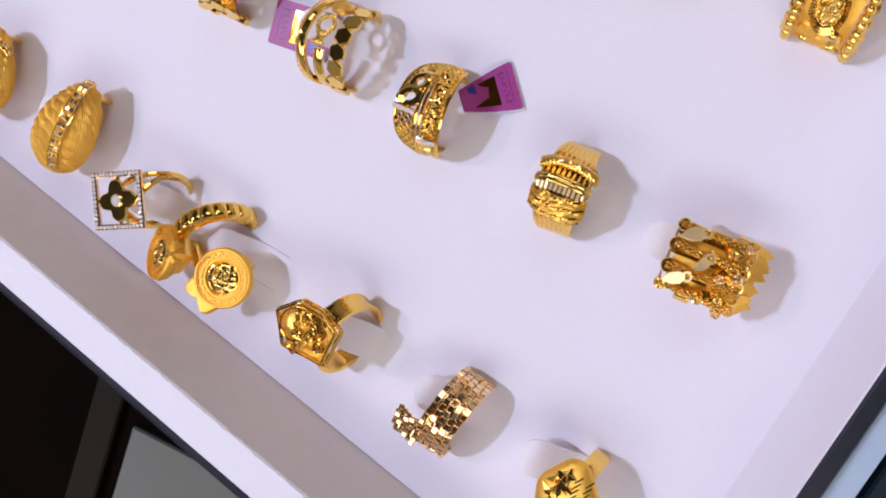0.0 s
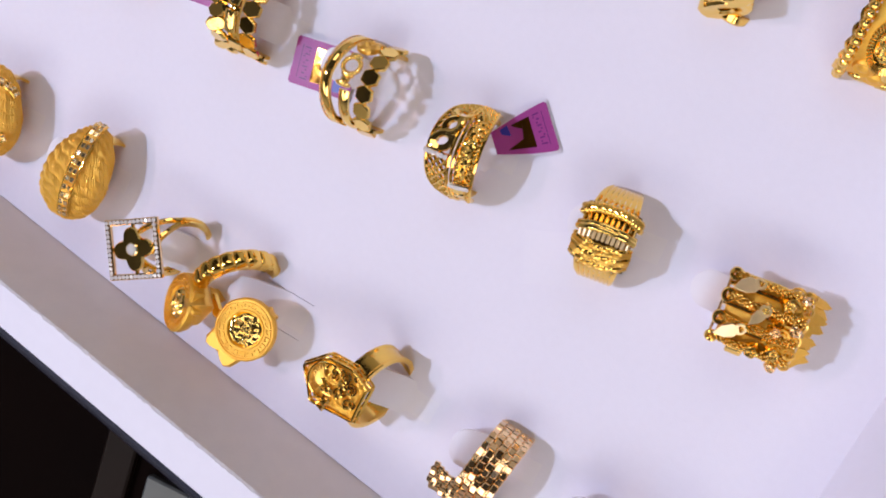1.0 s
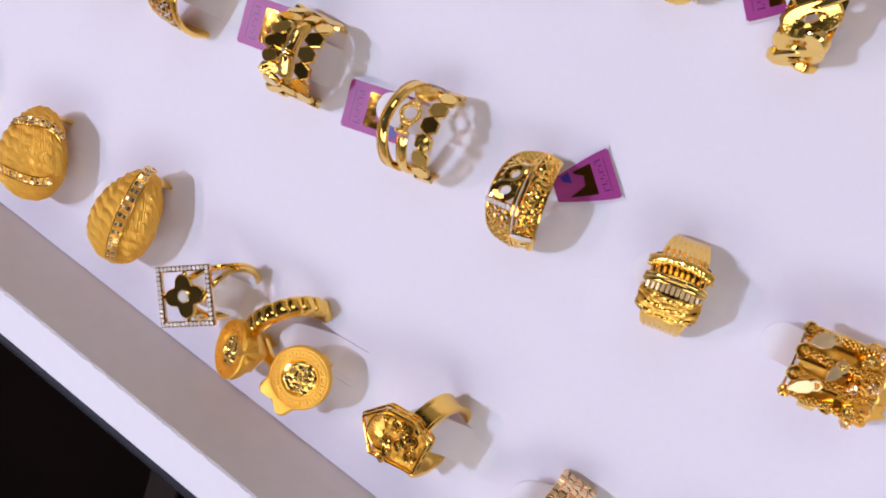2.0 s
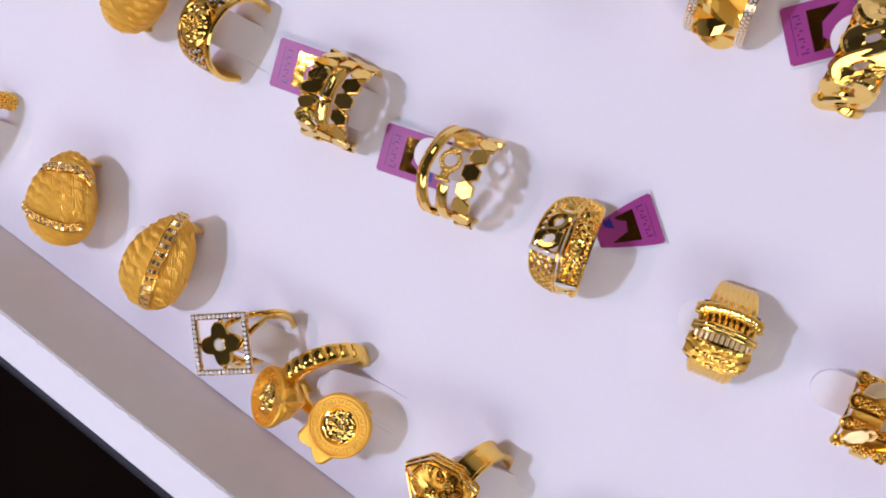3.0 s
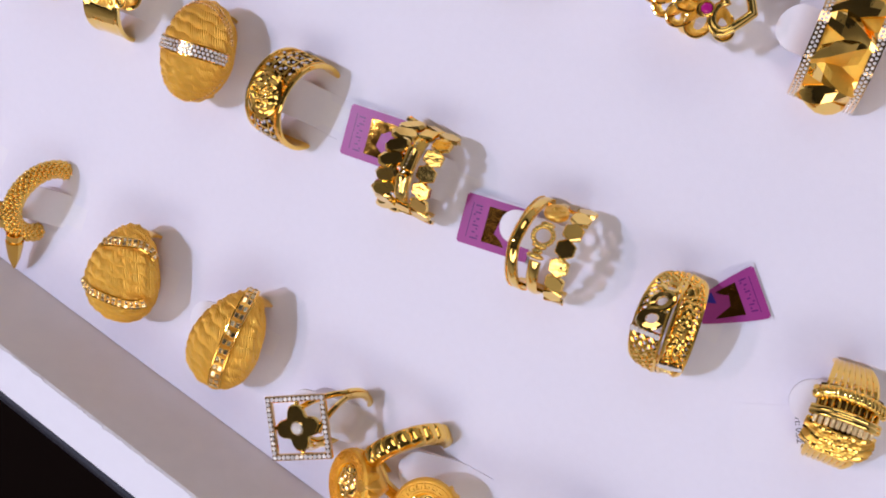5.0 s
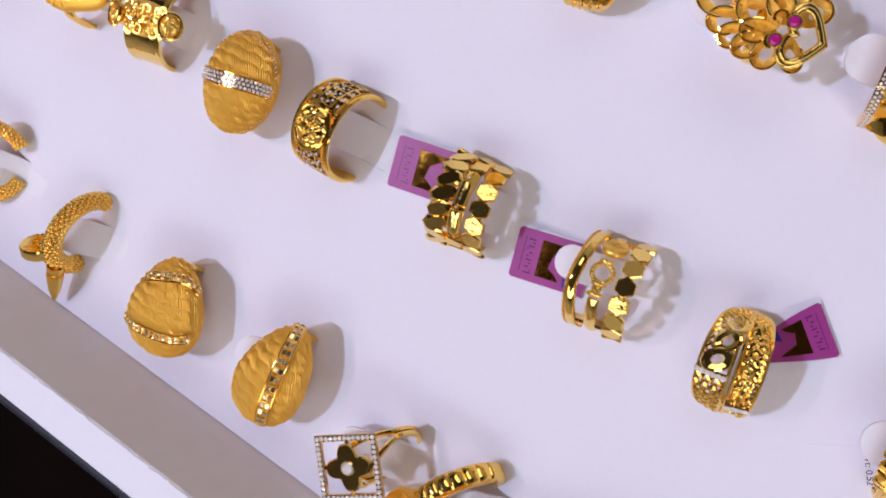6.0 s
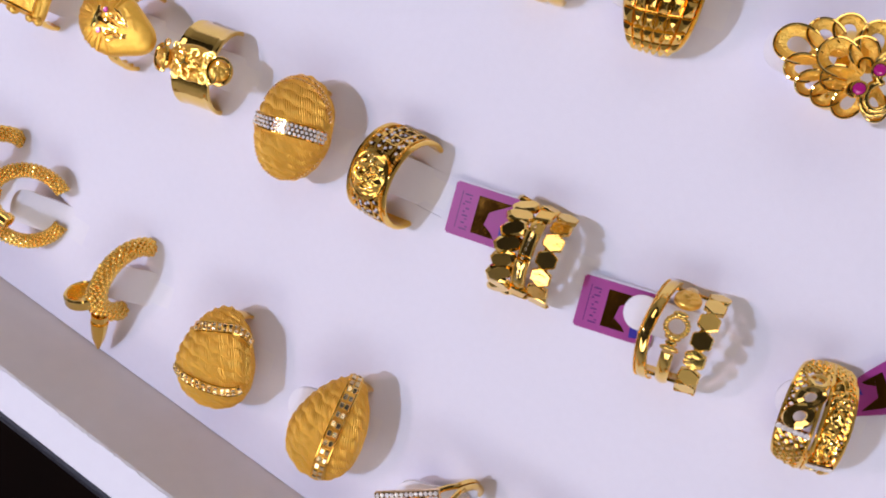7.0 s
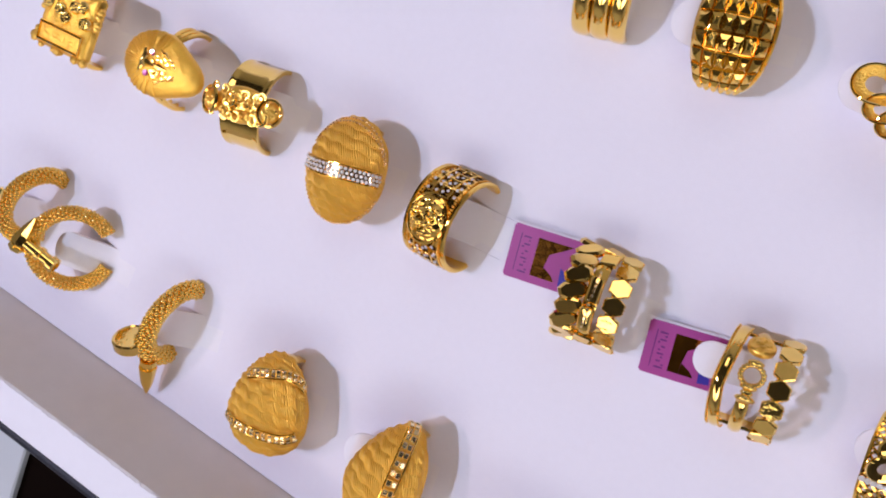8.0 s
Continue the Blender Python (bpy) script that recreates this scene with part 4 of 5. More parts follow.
def three_row_ring():
    """Chain row, bright-cut bar row and hexagon row joined at the ends."""
    ob = ring_at("three-row gold ring with chain, bar and hexagon rows", (42.9, 80.4, 13.5), 10.8, 0, 9)
    ob.scale = (1.03, 0.90, 0.98)
    random.seed(3)
    part("back_hoop", band(lambda d: (-5.2, 5.2), lambda d, s: 10.2, 9.5, 92, 268, 50, 7), GOLD, ob)
    for k in range(10):
        d = -92 + 176 * k / 9
        m = mount(10.7, d, -4.1 + 0.3 * math.cos(radians(d)), 34, 15 if k % 2 else -12)
        link = prism([(-3.0, -0.6), (-2.0, -1.7), (1.3, -1.9), (2.8, -1.0), (3.0, 0.6), (2.0, 1.7), (-1.3, 1.9), (-2.8, 1.0)], -0.7, 0.75, 0.6)
        part("chain_link", link, DEEP, ob, "flat faceted chain link", smooth=False).matrix_local = local(m)
    part("chain_base", band(lambda d: (-5.8, -3.4), lambda d, s: 10.2, 9.6, -97, 90, 60, 5), GOLD, ob)
    part("bar_band", band(lambda d: (-1.3, 1.5), lambda d, s: 10.5 + 0.4 * (1 - s * s), 9.7, -95, 95, 60, 7), GOLD, ob)
    for d, ln in ((-20, 6.0), (14, 6.0)):
        m = mount(11.2, d, 0.15, 3)
        bar = [[m @ Vector((1.5 * math.cos(a) * k, ln / 2 * t, 1.05 * math.sin(a) * k)) for a in (math.pi * j / 12 for j in range(13))] for t, k in ((-1, 0.55), (-0.93, 0.9), (-0.8, 1.0), (-0.3, 1.0), (0.3, 1.0), (0.8, 1.0), (0.93, 0.9), (1, 0.55))]
        low = [[m @ Vector((1.5 * math.cos(math.pi * j / 12) * k, ln / 2 * t, -0.5)) for j in range(13)] for t, k in ((-1, 0.55), (-0.93, 0.9), (-0.8, 1.0), (-0.3, 1.0), (0.3, 1.0), (0.8, 1.0), (0.93, 0.9), (1, 0.55))]
        part("bright_bar", sheet(bar, low), DEEP, ob, "dark-reflecting rounded bar", angle=40)
    notch = None
    for i in range(14):
        place = local(mount(12.3, -33 + 66 * i / 13, 0.15))
        notch = same(notch, place) if notch else part("bright_dot", box(0.5, 0.75, 0.3, 0.1), BRIGHT, ob, smooth=False)
        notch.matrix_local = place
    for d in (-58, -80, 58, 80):
        part("end_plate", prism([(-1.7, -1.9), (1.7, -1.7), (2.0, 1.6), (-1.4, 1.9)], -0.6, 0.6, 0.4), GOLD, ob, smooth=False).matrix_local = local(mount(10.7, d, 0.2, random.uniform(-14, 14), random.uniform(-12, 12)))
    hexagons(ob, 10.7, 4.5, [-84, -62, -40, -18, 4, 26, 48, 70], 2.35, DEEP)
    part("hexagon_base", band(lambda d: (3.3, 4.9), lambda d, s: 10.3, 9.7, -95, 95, 50, 4), GOLD, ob)
    return ob


def circle_and_hexagon_ring():
    ob = ring_at("three-band gold ring with a beaded circle and hexagons", (76.3, 80.5, 13.5), 10.4, 3, 12)
    ob.scale = (0.98, 0.93, 0.98)
    random.seed(8)
    part("back_hoop", band(lambda d: (-5.4, 5.6), lambda d, s: 10.1, 9.4, 84, 276, 50, 7), GOLD, ob)
    part("edge_band", band(lambda d: (-6.9 + 1.6 * abs(d / 95), -4.6 + 1.9 * abs(d / 95)), lambda d, s: 10.7 + 0.5 * (1 - s * s), 9.9, -95, 95, 70, 7), DEEP, ob, "slim polished band")
    for k in (0, 1):
        line = Geo()
        for i in range(70):
            d = -92 + 184 * i / 69
            line.join(bead(0.21, 6), Matrix.Translation(on_hoop(10.95, d, (-6.9 + 1.6 * abs(d / 95), -4.6 + 1.9 * abs(d / 95))[k])))
        part("bead_edge", line, GOLD, ob, "fine beaded edge", kind="stuff")
    part("inner_band", band(lambda d: (-1.7, 0.8), lambda d, s: 10.5 + 0.5 * (1 - s * s), 9.8, -92, -14, 40, 7), DEEP, ob, "tapered polished band")
    part("upper_band", band(lambda d: (-1.5, 0.9), lambda d, s: 10.5 + 0.4 * (1 - s * s), 9.8, 44, 92, 30, 7), GOLD, ob)
    pearl = None
    m = mount(11.2, 18, -0.3)
    for i in range(17):
        a = 2 * math.pi * i / 17
        place = local(m @ Matrix.Translation((2.1 * math.cos(a), 2.1 * math.sin(a), 0)))
        pearl = same(pearl, place) if pearl else part("bead", bead(0.62, 8), DEEP, ob)
        pearl.matrix_local = place
    knot = Geo()
    for y, s in ((-2.4, 1.25), (-3.6, 0.9), (-4.8, 1.5), (2.6, 1.2)):
        knot.join(bead(1.0, 10, 0.8), m @ Matrix.Translation((0, y, -0.2)) @ Matrix.Diagonal((s * 1.35, 0.75, s, 1)))
    part("knot", knot, DEEP, ob, "wrapped knot below the circle")
    part("shield", nugget_head(lambda a: 2.7, 0.9, 1.0, 44.0, 14, 40), CAST, ob, "small rough shield", angle=60).matrix_local = local(mount(10.8, 56, -0.2))
    hexagons(ob, 10.7, 4.9, [-76, -54, -32, -10, 12, 34, 56, 76], 2.35, DEEP, 0.006)
    part("hexagon_base", band(lambda d: (4.0, 5.4), lambda d, s: 10.3, 9.7, -90, 90, 50, 4), GOLD, ob)
    return ob


def crossing_ring():
    """Openwork dome split by a slit: a lattice half with polished links and a stone bar, beside a hammered half."""
    ob = ring_at("openwork gold ring with chain, lattice and hammered bands", (105.4, 80.6, 14), 10.4, 4, 13)
    ob.scale = (0.95, 0.91, 0.96)

    def edge(d):
        return 1.0 - 0.42 * abs(d / 98) ** 2.0

    def skin(d, u, lift=0.0):
        return on_hoop(10.1 + lift + 1.3 * math.cos(radians(u * 11)), d, u * edge(d))
    part("back_hoop", band(lambda d: (-3.4, 2.8), lambda d, s: 10.0, 9.4, 90, 270, 50, 7), GOLD, ob)
    part("hammered_band", band(lambda d: (0.9 * edge(d), 4.7 * edge(d)), lambda d, s: 10.7 + 0.7 * (1 - s * s) + 1.5 * abs(lumps((d * 0.19, s * 2.2, 0), 2.3, 51)) + 0.2 * abs(lumps((d * 0.19, s * 2.2, 0), 1.1, 12)), 9.9, -38, 62, 170, 34), GOLD, ob, "hammered domed band", angle=70)
    lattice = Geo()

    def mesh_patch(u0, u1, cols, d0, d1, step, r=0.33):
        w = (u1 - u0) / cols
        for i in range(int((d1 - d0) / step)):
            d = d0 + (i + 0.5) * step
            for k in range(cols):
                p, q = u0 + w * k, u0 + w * (k + 1)
                for x, y in ((p, q), (q, p)):
                    lattice.join(tube([skin(d - step / 2, x), skin(d, (x + y) / 2, 0.3), skin(d + step / 2, y)], r, 5))
    mesh_patch(-6.6, -0.5, 3, -98, -12, 10.6, 0.42)
    mesh_patch(-6.6, -4.6, 1, -12, 66, 9.0)
    mesh_patch(4.2, 5.6, 1, -98, 66, 7.6, 0.36)
    mesh_patch(-6.6, 5.6, 7, 58, 98, 8.6, 0.36)
    part("lattice", lattice, GOLD, ob, "fine wire lattice", kind="stuff")
    for u in (-6.7, -0.5, 0.6, 5.7):
        part("edge_wire", tube([skin(-98 + 196 * i / 50, u, 0.1) for i in range(51)], 0.4, 6, up=(1, 0, 0)), GOLD, ob)
    for d, u, turn in ((-82, 2.4, 20), (-66, 3.0, -12), (-54, 2.4, 16)):
        part("polished_plate", prism(polygon(10, 2.3, 0.2, 1.4), -0.5, 0.5, 0.4), DEEP, ob, "small polished plate", smooth=False).matrix_local = local(mount(10.8, d, u * edge(d), turn, 8))
    for k, (d, u, s) in enumerate(((6, -3.4, 1.15), (27, -2.7, 1.05), (46, -1.9, 0.85))):
        m = mount(11.7, d, u, 40, -16 if k % 2 else 12)
        outer = [(3.0 * s * math.cos(a), 2.2 * s * math.sin(a)) for a in (2 * math.pi * i / 28 for i in range(28))]
        top = [[m @ Vector((x * k2, y * k2, h)) for k2, h in ((1.0, -0.3), (0.96, 0.25), (0.78, 0.45), (0.42, 0.25), (0.36, -0.3))] for x, y in outer]
        low = [[m @ Vector((x * k2, y * k2, -0.6)) for k2 in (1.0, 0.9, 0.7, 0.45, 0.36)] for x, y in outer]
        part("chain_link", sheet(top, low, True), DEEP, ob, "broad flat polished chain link", angle=25)
    chance = random.Random(9)
    for d, u0, u1 in ((-10, -7.0, -0.6), (-41, 0.6, 5.6)):
        stones = Geo()
        part("stone_bar", tube([skin(d, u0 + (u1 - u0) * i / 8, 0.5) for i in range(9)], 0.75, 6), ROSE, ob)
        for i in range(6):
            stones.join(gem(0.66), Matrix.Translation(skin(d, u0 + (u1 - u0) * (i + 0.5) / 6, 1.25)) @ Matrix.Rotation(radians(-d + chance.uniform(-14, 14)), 4, "X") @ Matrix.Rotation(radians(chance.uniform(-16, 16)), 4, "Y"))
        part("stone_row", stones, PAVE, ob, "row of clear stones", smooth=False, kind="stuff")
    return ob


def ribbed_ring():
    ob = ring_at("gold ring of fine wires under stacked cross ribs", (141.2, 82.4, 14.5), 11.6, 0, 13)
    chance = random.Random(13)
    for k in range(8):
        u = (k - 3.5) * 1.3
        part("wire", tube([on_hoop(9.7, 360 * i / 70, u * (0.66 + 0.34 * max(0.0, math.cos(2 * math.pi * i / 70)))) for i in range(70)], 0.58, 6, closed=True, up=(1, 0, 0)), GOLD, ob)
    rungs = Geo()
    for i in range(30):
        rungs.join(box(5.6 + 2.6 * max(0.0, math.cos(radians(i * 12))), 0.35, 0.5, 0.1), mount(9.6, i * 12))
    part("rung_row", rungs, CAST, ob, smooth=False, kind="stuff")
    # the shade between the ribs is put into this dark ground's colour
    part("saddle", band(lambda d: (-5.6, 5.6), lambda d, s: 10.5 - 0.9 * s ** 4, 9.6, -38, 38, 40, 12), DARKG, ob, "ground under the ribs with shade painted in")

    def rib(d, wave=0.0, phase=0.0, low=0.0, wide=5.9, n=61):
        pts = []
        for i in range(n):
            s = 2 * i / (n - 1) - 1
            bend = 3.4 * s * s * (1 if d < -4 else -1)
            pts.append(on_hoop(11.5 - low - 2.0 * abs(s) ** 3.0, d + bend + wave * math.sin(i * 0.33 + phase), wide * s))
        return pts
    # a crumpled bundle of fine wires below
    for k in range(8):
        part("bundle_wire", tube(rib(-9.5 - 3.3 * k, 0.6, chance.uniform(0, 6.28), chance.uniform(-0.3, 0.2), 6.0), [0.52 + 0.12 * math.sin(i * 0.5 + k) for i in range(61)], 7), CAST if k % 3 else GOLD, ob, angle=50)
    # two polished ridges in the middle
    for d, r in ((6.8, 0.75), (11.6, 0.62)):
        part("polished_ridge", tube(rib(d), r, 10), DEEP, ob, "mirror-bright ridge", angle=50)
    # a row of pillars between them and the twisted rope on top
    pillar = None
    for i in range(10):
        u = -5.2 + 10.4 * i / 9
        place = local(mount(11.1 - 1.7 * abs(u / 5.9) ** 3.0, 18.6 - 3.0 * (u / 5.9) ** 2, u))
        pillar = same(pillar, place) if pillar else part("pillar", Geo().join(box(0.62, 2.5, 1.0, 0.3)), GOLD, ob, smooth=False)
        pillar.matrix_local = place
    for twist in range(3):
        pts = []
        centre = rib(28.5, wide=6.2)
        for i, p in enumerate(centre):
            a = i * 0.62 + twist * 2 * math.pi / 3
            n = Vector((0, p.y, p.z)).normalized()
            pts.append(p + n * 0.62 * math.sin(a) + Vector((0, n.z, -n.y)) * 0.75 * math.cos(a))
        part("rope_strand", tube(pts, 0.66, 7), GOLD, ob, "strand of twisted rope", angle=50)
    bar = None
    for i in range(11):
        u = -5.0 + i
        place = local(mount(11.5 - 1.6 * abs(u / 5.6) ** 2.6, 0.2 - 2.4 * (u / 5) ** 2, u, 0, chance.uniform(-9, 9)))
        bar = same(bar, place) if bar else part("bright_bar", box(0.8, 1.9, 0.9, 0.22), PALEG, ob, "pale bright-cut bar", smooth=False)
        bar.matrix_local = place
    return ob


def charm_cuff_ring():
    """A tall open cuff: twisted strands, leaf charms and polished drops over a wide plate."""
    ob = ring_at("wide gold cuff ring with rope strands and leaf charms", (174.2, 85.6, 14.0), 11.0, 0, 12)
    ob.scale = (0.92, 0.93, 0.96)
    random.seed(17)
    for d in (-44, -20, 4, 28, 44):
        part("cross_bar", tube([on_hoop(10.5, d, -7.8), on_hoop(10.7, d, 0), on_hoop(10.5, d, 8.6)], 0.5, 6), GOLD, ob)
    part("inner_plate", band(lambda d: (-7.0, 8.6), lambda d, s: 10.1 + 0.3 * abs(lumps((d * 0.2, s * 8, 0), 1.4, 5)), 9.7, -46, 46, 60, 24), SATIN, ob, "thin satin plate")
    for u in (-8.1, 8.9):
        part("edge_wire", tube([on_hoop(10.8, -46 + 92 * i / 40, u) for i in range(41)], 0.32, 6, up=(1, 0, 0)), ROSE, ob)
    for k, d in enumerate((-36, -12, 12, 36)):
        beads = Geo()
        for i in range(26):
            u = -7.4 + 15.8 * i / 25
            for j in range(4):
                w = 2 * math.pi * (j / 4 + i * 0.13)
                beads.join(bead(0.46, 6), mount(11.6, d + 1.2 * math.sin(i * 0.6), u) @ Matrix.Translation((0, 0.66 * math.cos(w), 0.66 * math.sin(w))))
        part("rope_strand", beads, GOLD, ob, "twisted rope strand", kind="stuff")
        part("strand_end", Geo().join(tube([mount(11.9, d, -7.4) @ Vector((1.0 * math.cos(a), 1.2 * math.sin(a), 0)) for a in (2 * math.pi * i / 18 for i in range(18))], 0.5, 6, closed=True)), GOLD, ob, "looped strand end")
    for d, u, t, s in ((26, -4.6, 35, 1.0), (-20, -4.9, 25, 0.9), (2, -0.5, 60, 0.7)):
        leaf = prism([(-3.4 * s, 0), (-1.0 * s, 1.5 * s), (1.2 * s, 1.7 * s), (2.6 * s, 0.7 * s), (2.6 * s, -0.7 * s), (1.2 * s, -1.7 * s), (-1.0 * s, -1.5 * s)], -0.2, 0.25, 0.1)
        leaf.join(tube([(2.9 * s + 1.0 * math.cos(a), 1.0 * math.sin(a), 0) for a in (2 * math.pi * i / 16 for i in range(16))], 0.35, 6, closed=True))
        part("leaf_charm", leaf, PALEG, ob, "flat pale gold leaf charm", smooth=False).matrix_local = local(mount(13.0, d, u, t, 14))
    for d, u, s in ((12, 0.6, 1.7), (-34, 1.2, 1.9), (-6, 4.0, 1.4), (22, 4.6, 1.7), (-28, 5.2, 1.8), (2, 7.4, 1.6), (-46, 6.0, 1.5), (34, 7.2, 1.3)):
        part("polished_drop", nugget_head(hexagon_r(s, 5, d), s * 0.75, 1.2, 60.0 + d, 10, 30), DEEP if s > 1.65 else ROSE, ob, "faceted polished drop", smooth=False).matrix_local = local(mount(12.0, d, u))
    scroll = None
    for d in (-40, -24, -8, 8, 24, 40):
        for i in range(2):
            c = mount(11.4, d, 5.6 + 2.4 * i)
            scroll = same(scroll, local(c)) if scroll else part("wire_scroll", tube([((0.4 + 0.13 * a) * math.cos(a), (0.4 + 0.13 * a) * math.sin(a), 0.3) for a in (0.55 * j for j in range(18))], 0.3, 5), CAST, ob)
            scroll.matrix_local = local(c)
    for k in range(13):
        d, ln = -46 + 92 * k / 12, random.uniform(0.55, 0.95)
        blade = prism([(0, -1.6), (2.6 * ln, -1.5), (5.0 * ln, -0.5), (5.9 * ln, 0.2), (4.2 * ln, 1.2), (0, 1.6)], -0.2, 0.2, 0.1)
        part("fringe_blade", blade, SATIN, ob, "pointed satin blade", smooth=False).matrix_local = local(mount(10.5 + 0.35 * (k % 2), d, 8.2, random.uniform(-12, 12), random.uniform(22, 38)))
    stud = None
    for d in (-38, -22, -6, 10, 26, 40):
        for u in (3.2, 5.4, 7.4):
            place = local(mount(11.0, d + random.uniform(-4, 4), u, random.uniform(0, 60), random.uniform(-12, 12)))
            stud = same(stud, place) if stud else part("pyramid_stud", Geo().add([(-1.1, -1.1, 0), (1.1, -1.1, 0), (1.1, 1.1, 0), (-1.1, 1.1, 0), (0, 0, 1.3)], [(0, 1, 4), (1, 2, 4), (2, 3, 4), (3, 0, 4), (3, 2, 1, 0)]), GOLD, ob, smooth=False)
            stud.matrix_local = place
    part("clasp", Geo().join(box(3.6, 2.2, 1.6, 0.3)), GOLD, ob).matrix_local = local(mount(10.6, -52, -2.0))
    return ob


def triple_dome_ring():
    ob = ring_at("polished gold ring of three rounded bands", (16, 137, 14.0), 11.2, -4, 12)
    for u in (-3.7, 0, 3.7):
        part("rounded_band", band(lambda d, u=u: (u - 1.8, u + 1.8), lambda d, s: 10.0 + 1.4 * math.sqrt(max(0, 1 - s * s * 0.98)) * (0.55 + 0.45 * max(0, math.cos(radians(d)))), 9.4, nt=100, nu=13), DEEP, ob, angle=50)
    return ob


def studded_ring():
    ob = ring_at("domed gold ring covered in pyramid studs", (41.6, 138, 14.5), 11.8, -4, 14)

    def reach(d):
        return 2.2 + 5.0 * max(0.0, math.cos(radians(d * 0.86))) ** 0.8

    def radius(d, s):
        return 9.6 + 2.4 * max(0.0, math.cos(radians(d * 0.86))) * max(0.0, 1 - s * s) ** 0.5
    part("dome", band(lambda d: (-reach(d), reach(d)), radius, 9.0, -100, 100, 70, 20), GOLD, ob)
    part("hoop", band(lambda d: (-2.2, 2.2), lambda d, s: 9.9, 9.0, 95, 265, 40, 5), GOLD, ob)
    cols, rows = 6, 11
    for i in range(rows):
        d = -91 + 182 * (i + 0.5) / rows
        for j in range(cols):
            g = Geo()
            s = -0.93 + 1.86 * (j + 0.5) / cols
            dd, ds = 182 / rows / 2 * 0.99, 0.93 / cols * 0.99
            c = [on_hoop(radius(d + a * dd, s + b * ds), d + a * dd, (s + b * ds) * reach(d + a * dd)) for a, b in ((-1, -1), (1, -1), (1, 1), (-1, 1))]
            mid = sum(c, Vector()) / 4
            n = (c[1] - c[0]).cross(c[3] - c[0]).normalized()
            n = n if n.dot(mid) > 0 else -n
            low = [mid + (p - mid) * 0.88 + n * 0.62 for p in c]
            top = [mid + (p - mid) * 0.42 + n * 1.16 for p in c]
            g.add([*c, *low, *top, mid + n * 1.34], [(a, (a + 1) % 4, (a + 1) % 4 + 4, a + 4) for a in range(4)] + [(a + 4, (a + 1) % 4 + 4, (a + 1) % 4 + 8, a + 8) for a in range(4)] + [(a + 8, (a + 1) % 4 + 8, 12) for a in range(4)])
            part("stud", g, GOLD, ob, smooth=False)
    part("edge_wire", tube([on_hoop(9.9, -100 + 200 * i / 60, reach(-100 + 200 * i / 60) + 0.2) for i in range(61)], 0.4, 6, up=(1, 0, 0)), GOLD, ob)
    return ob


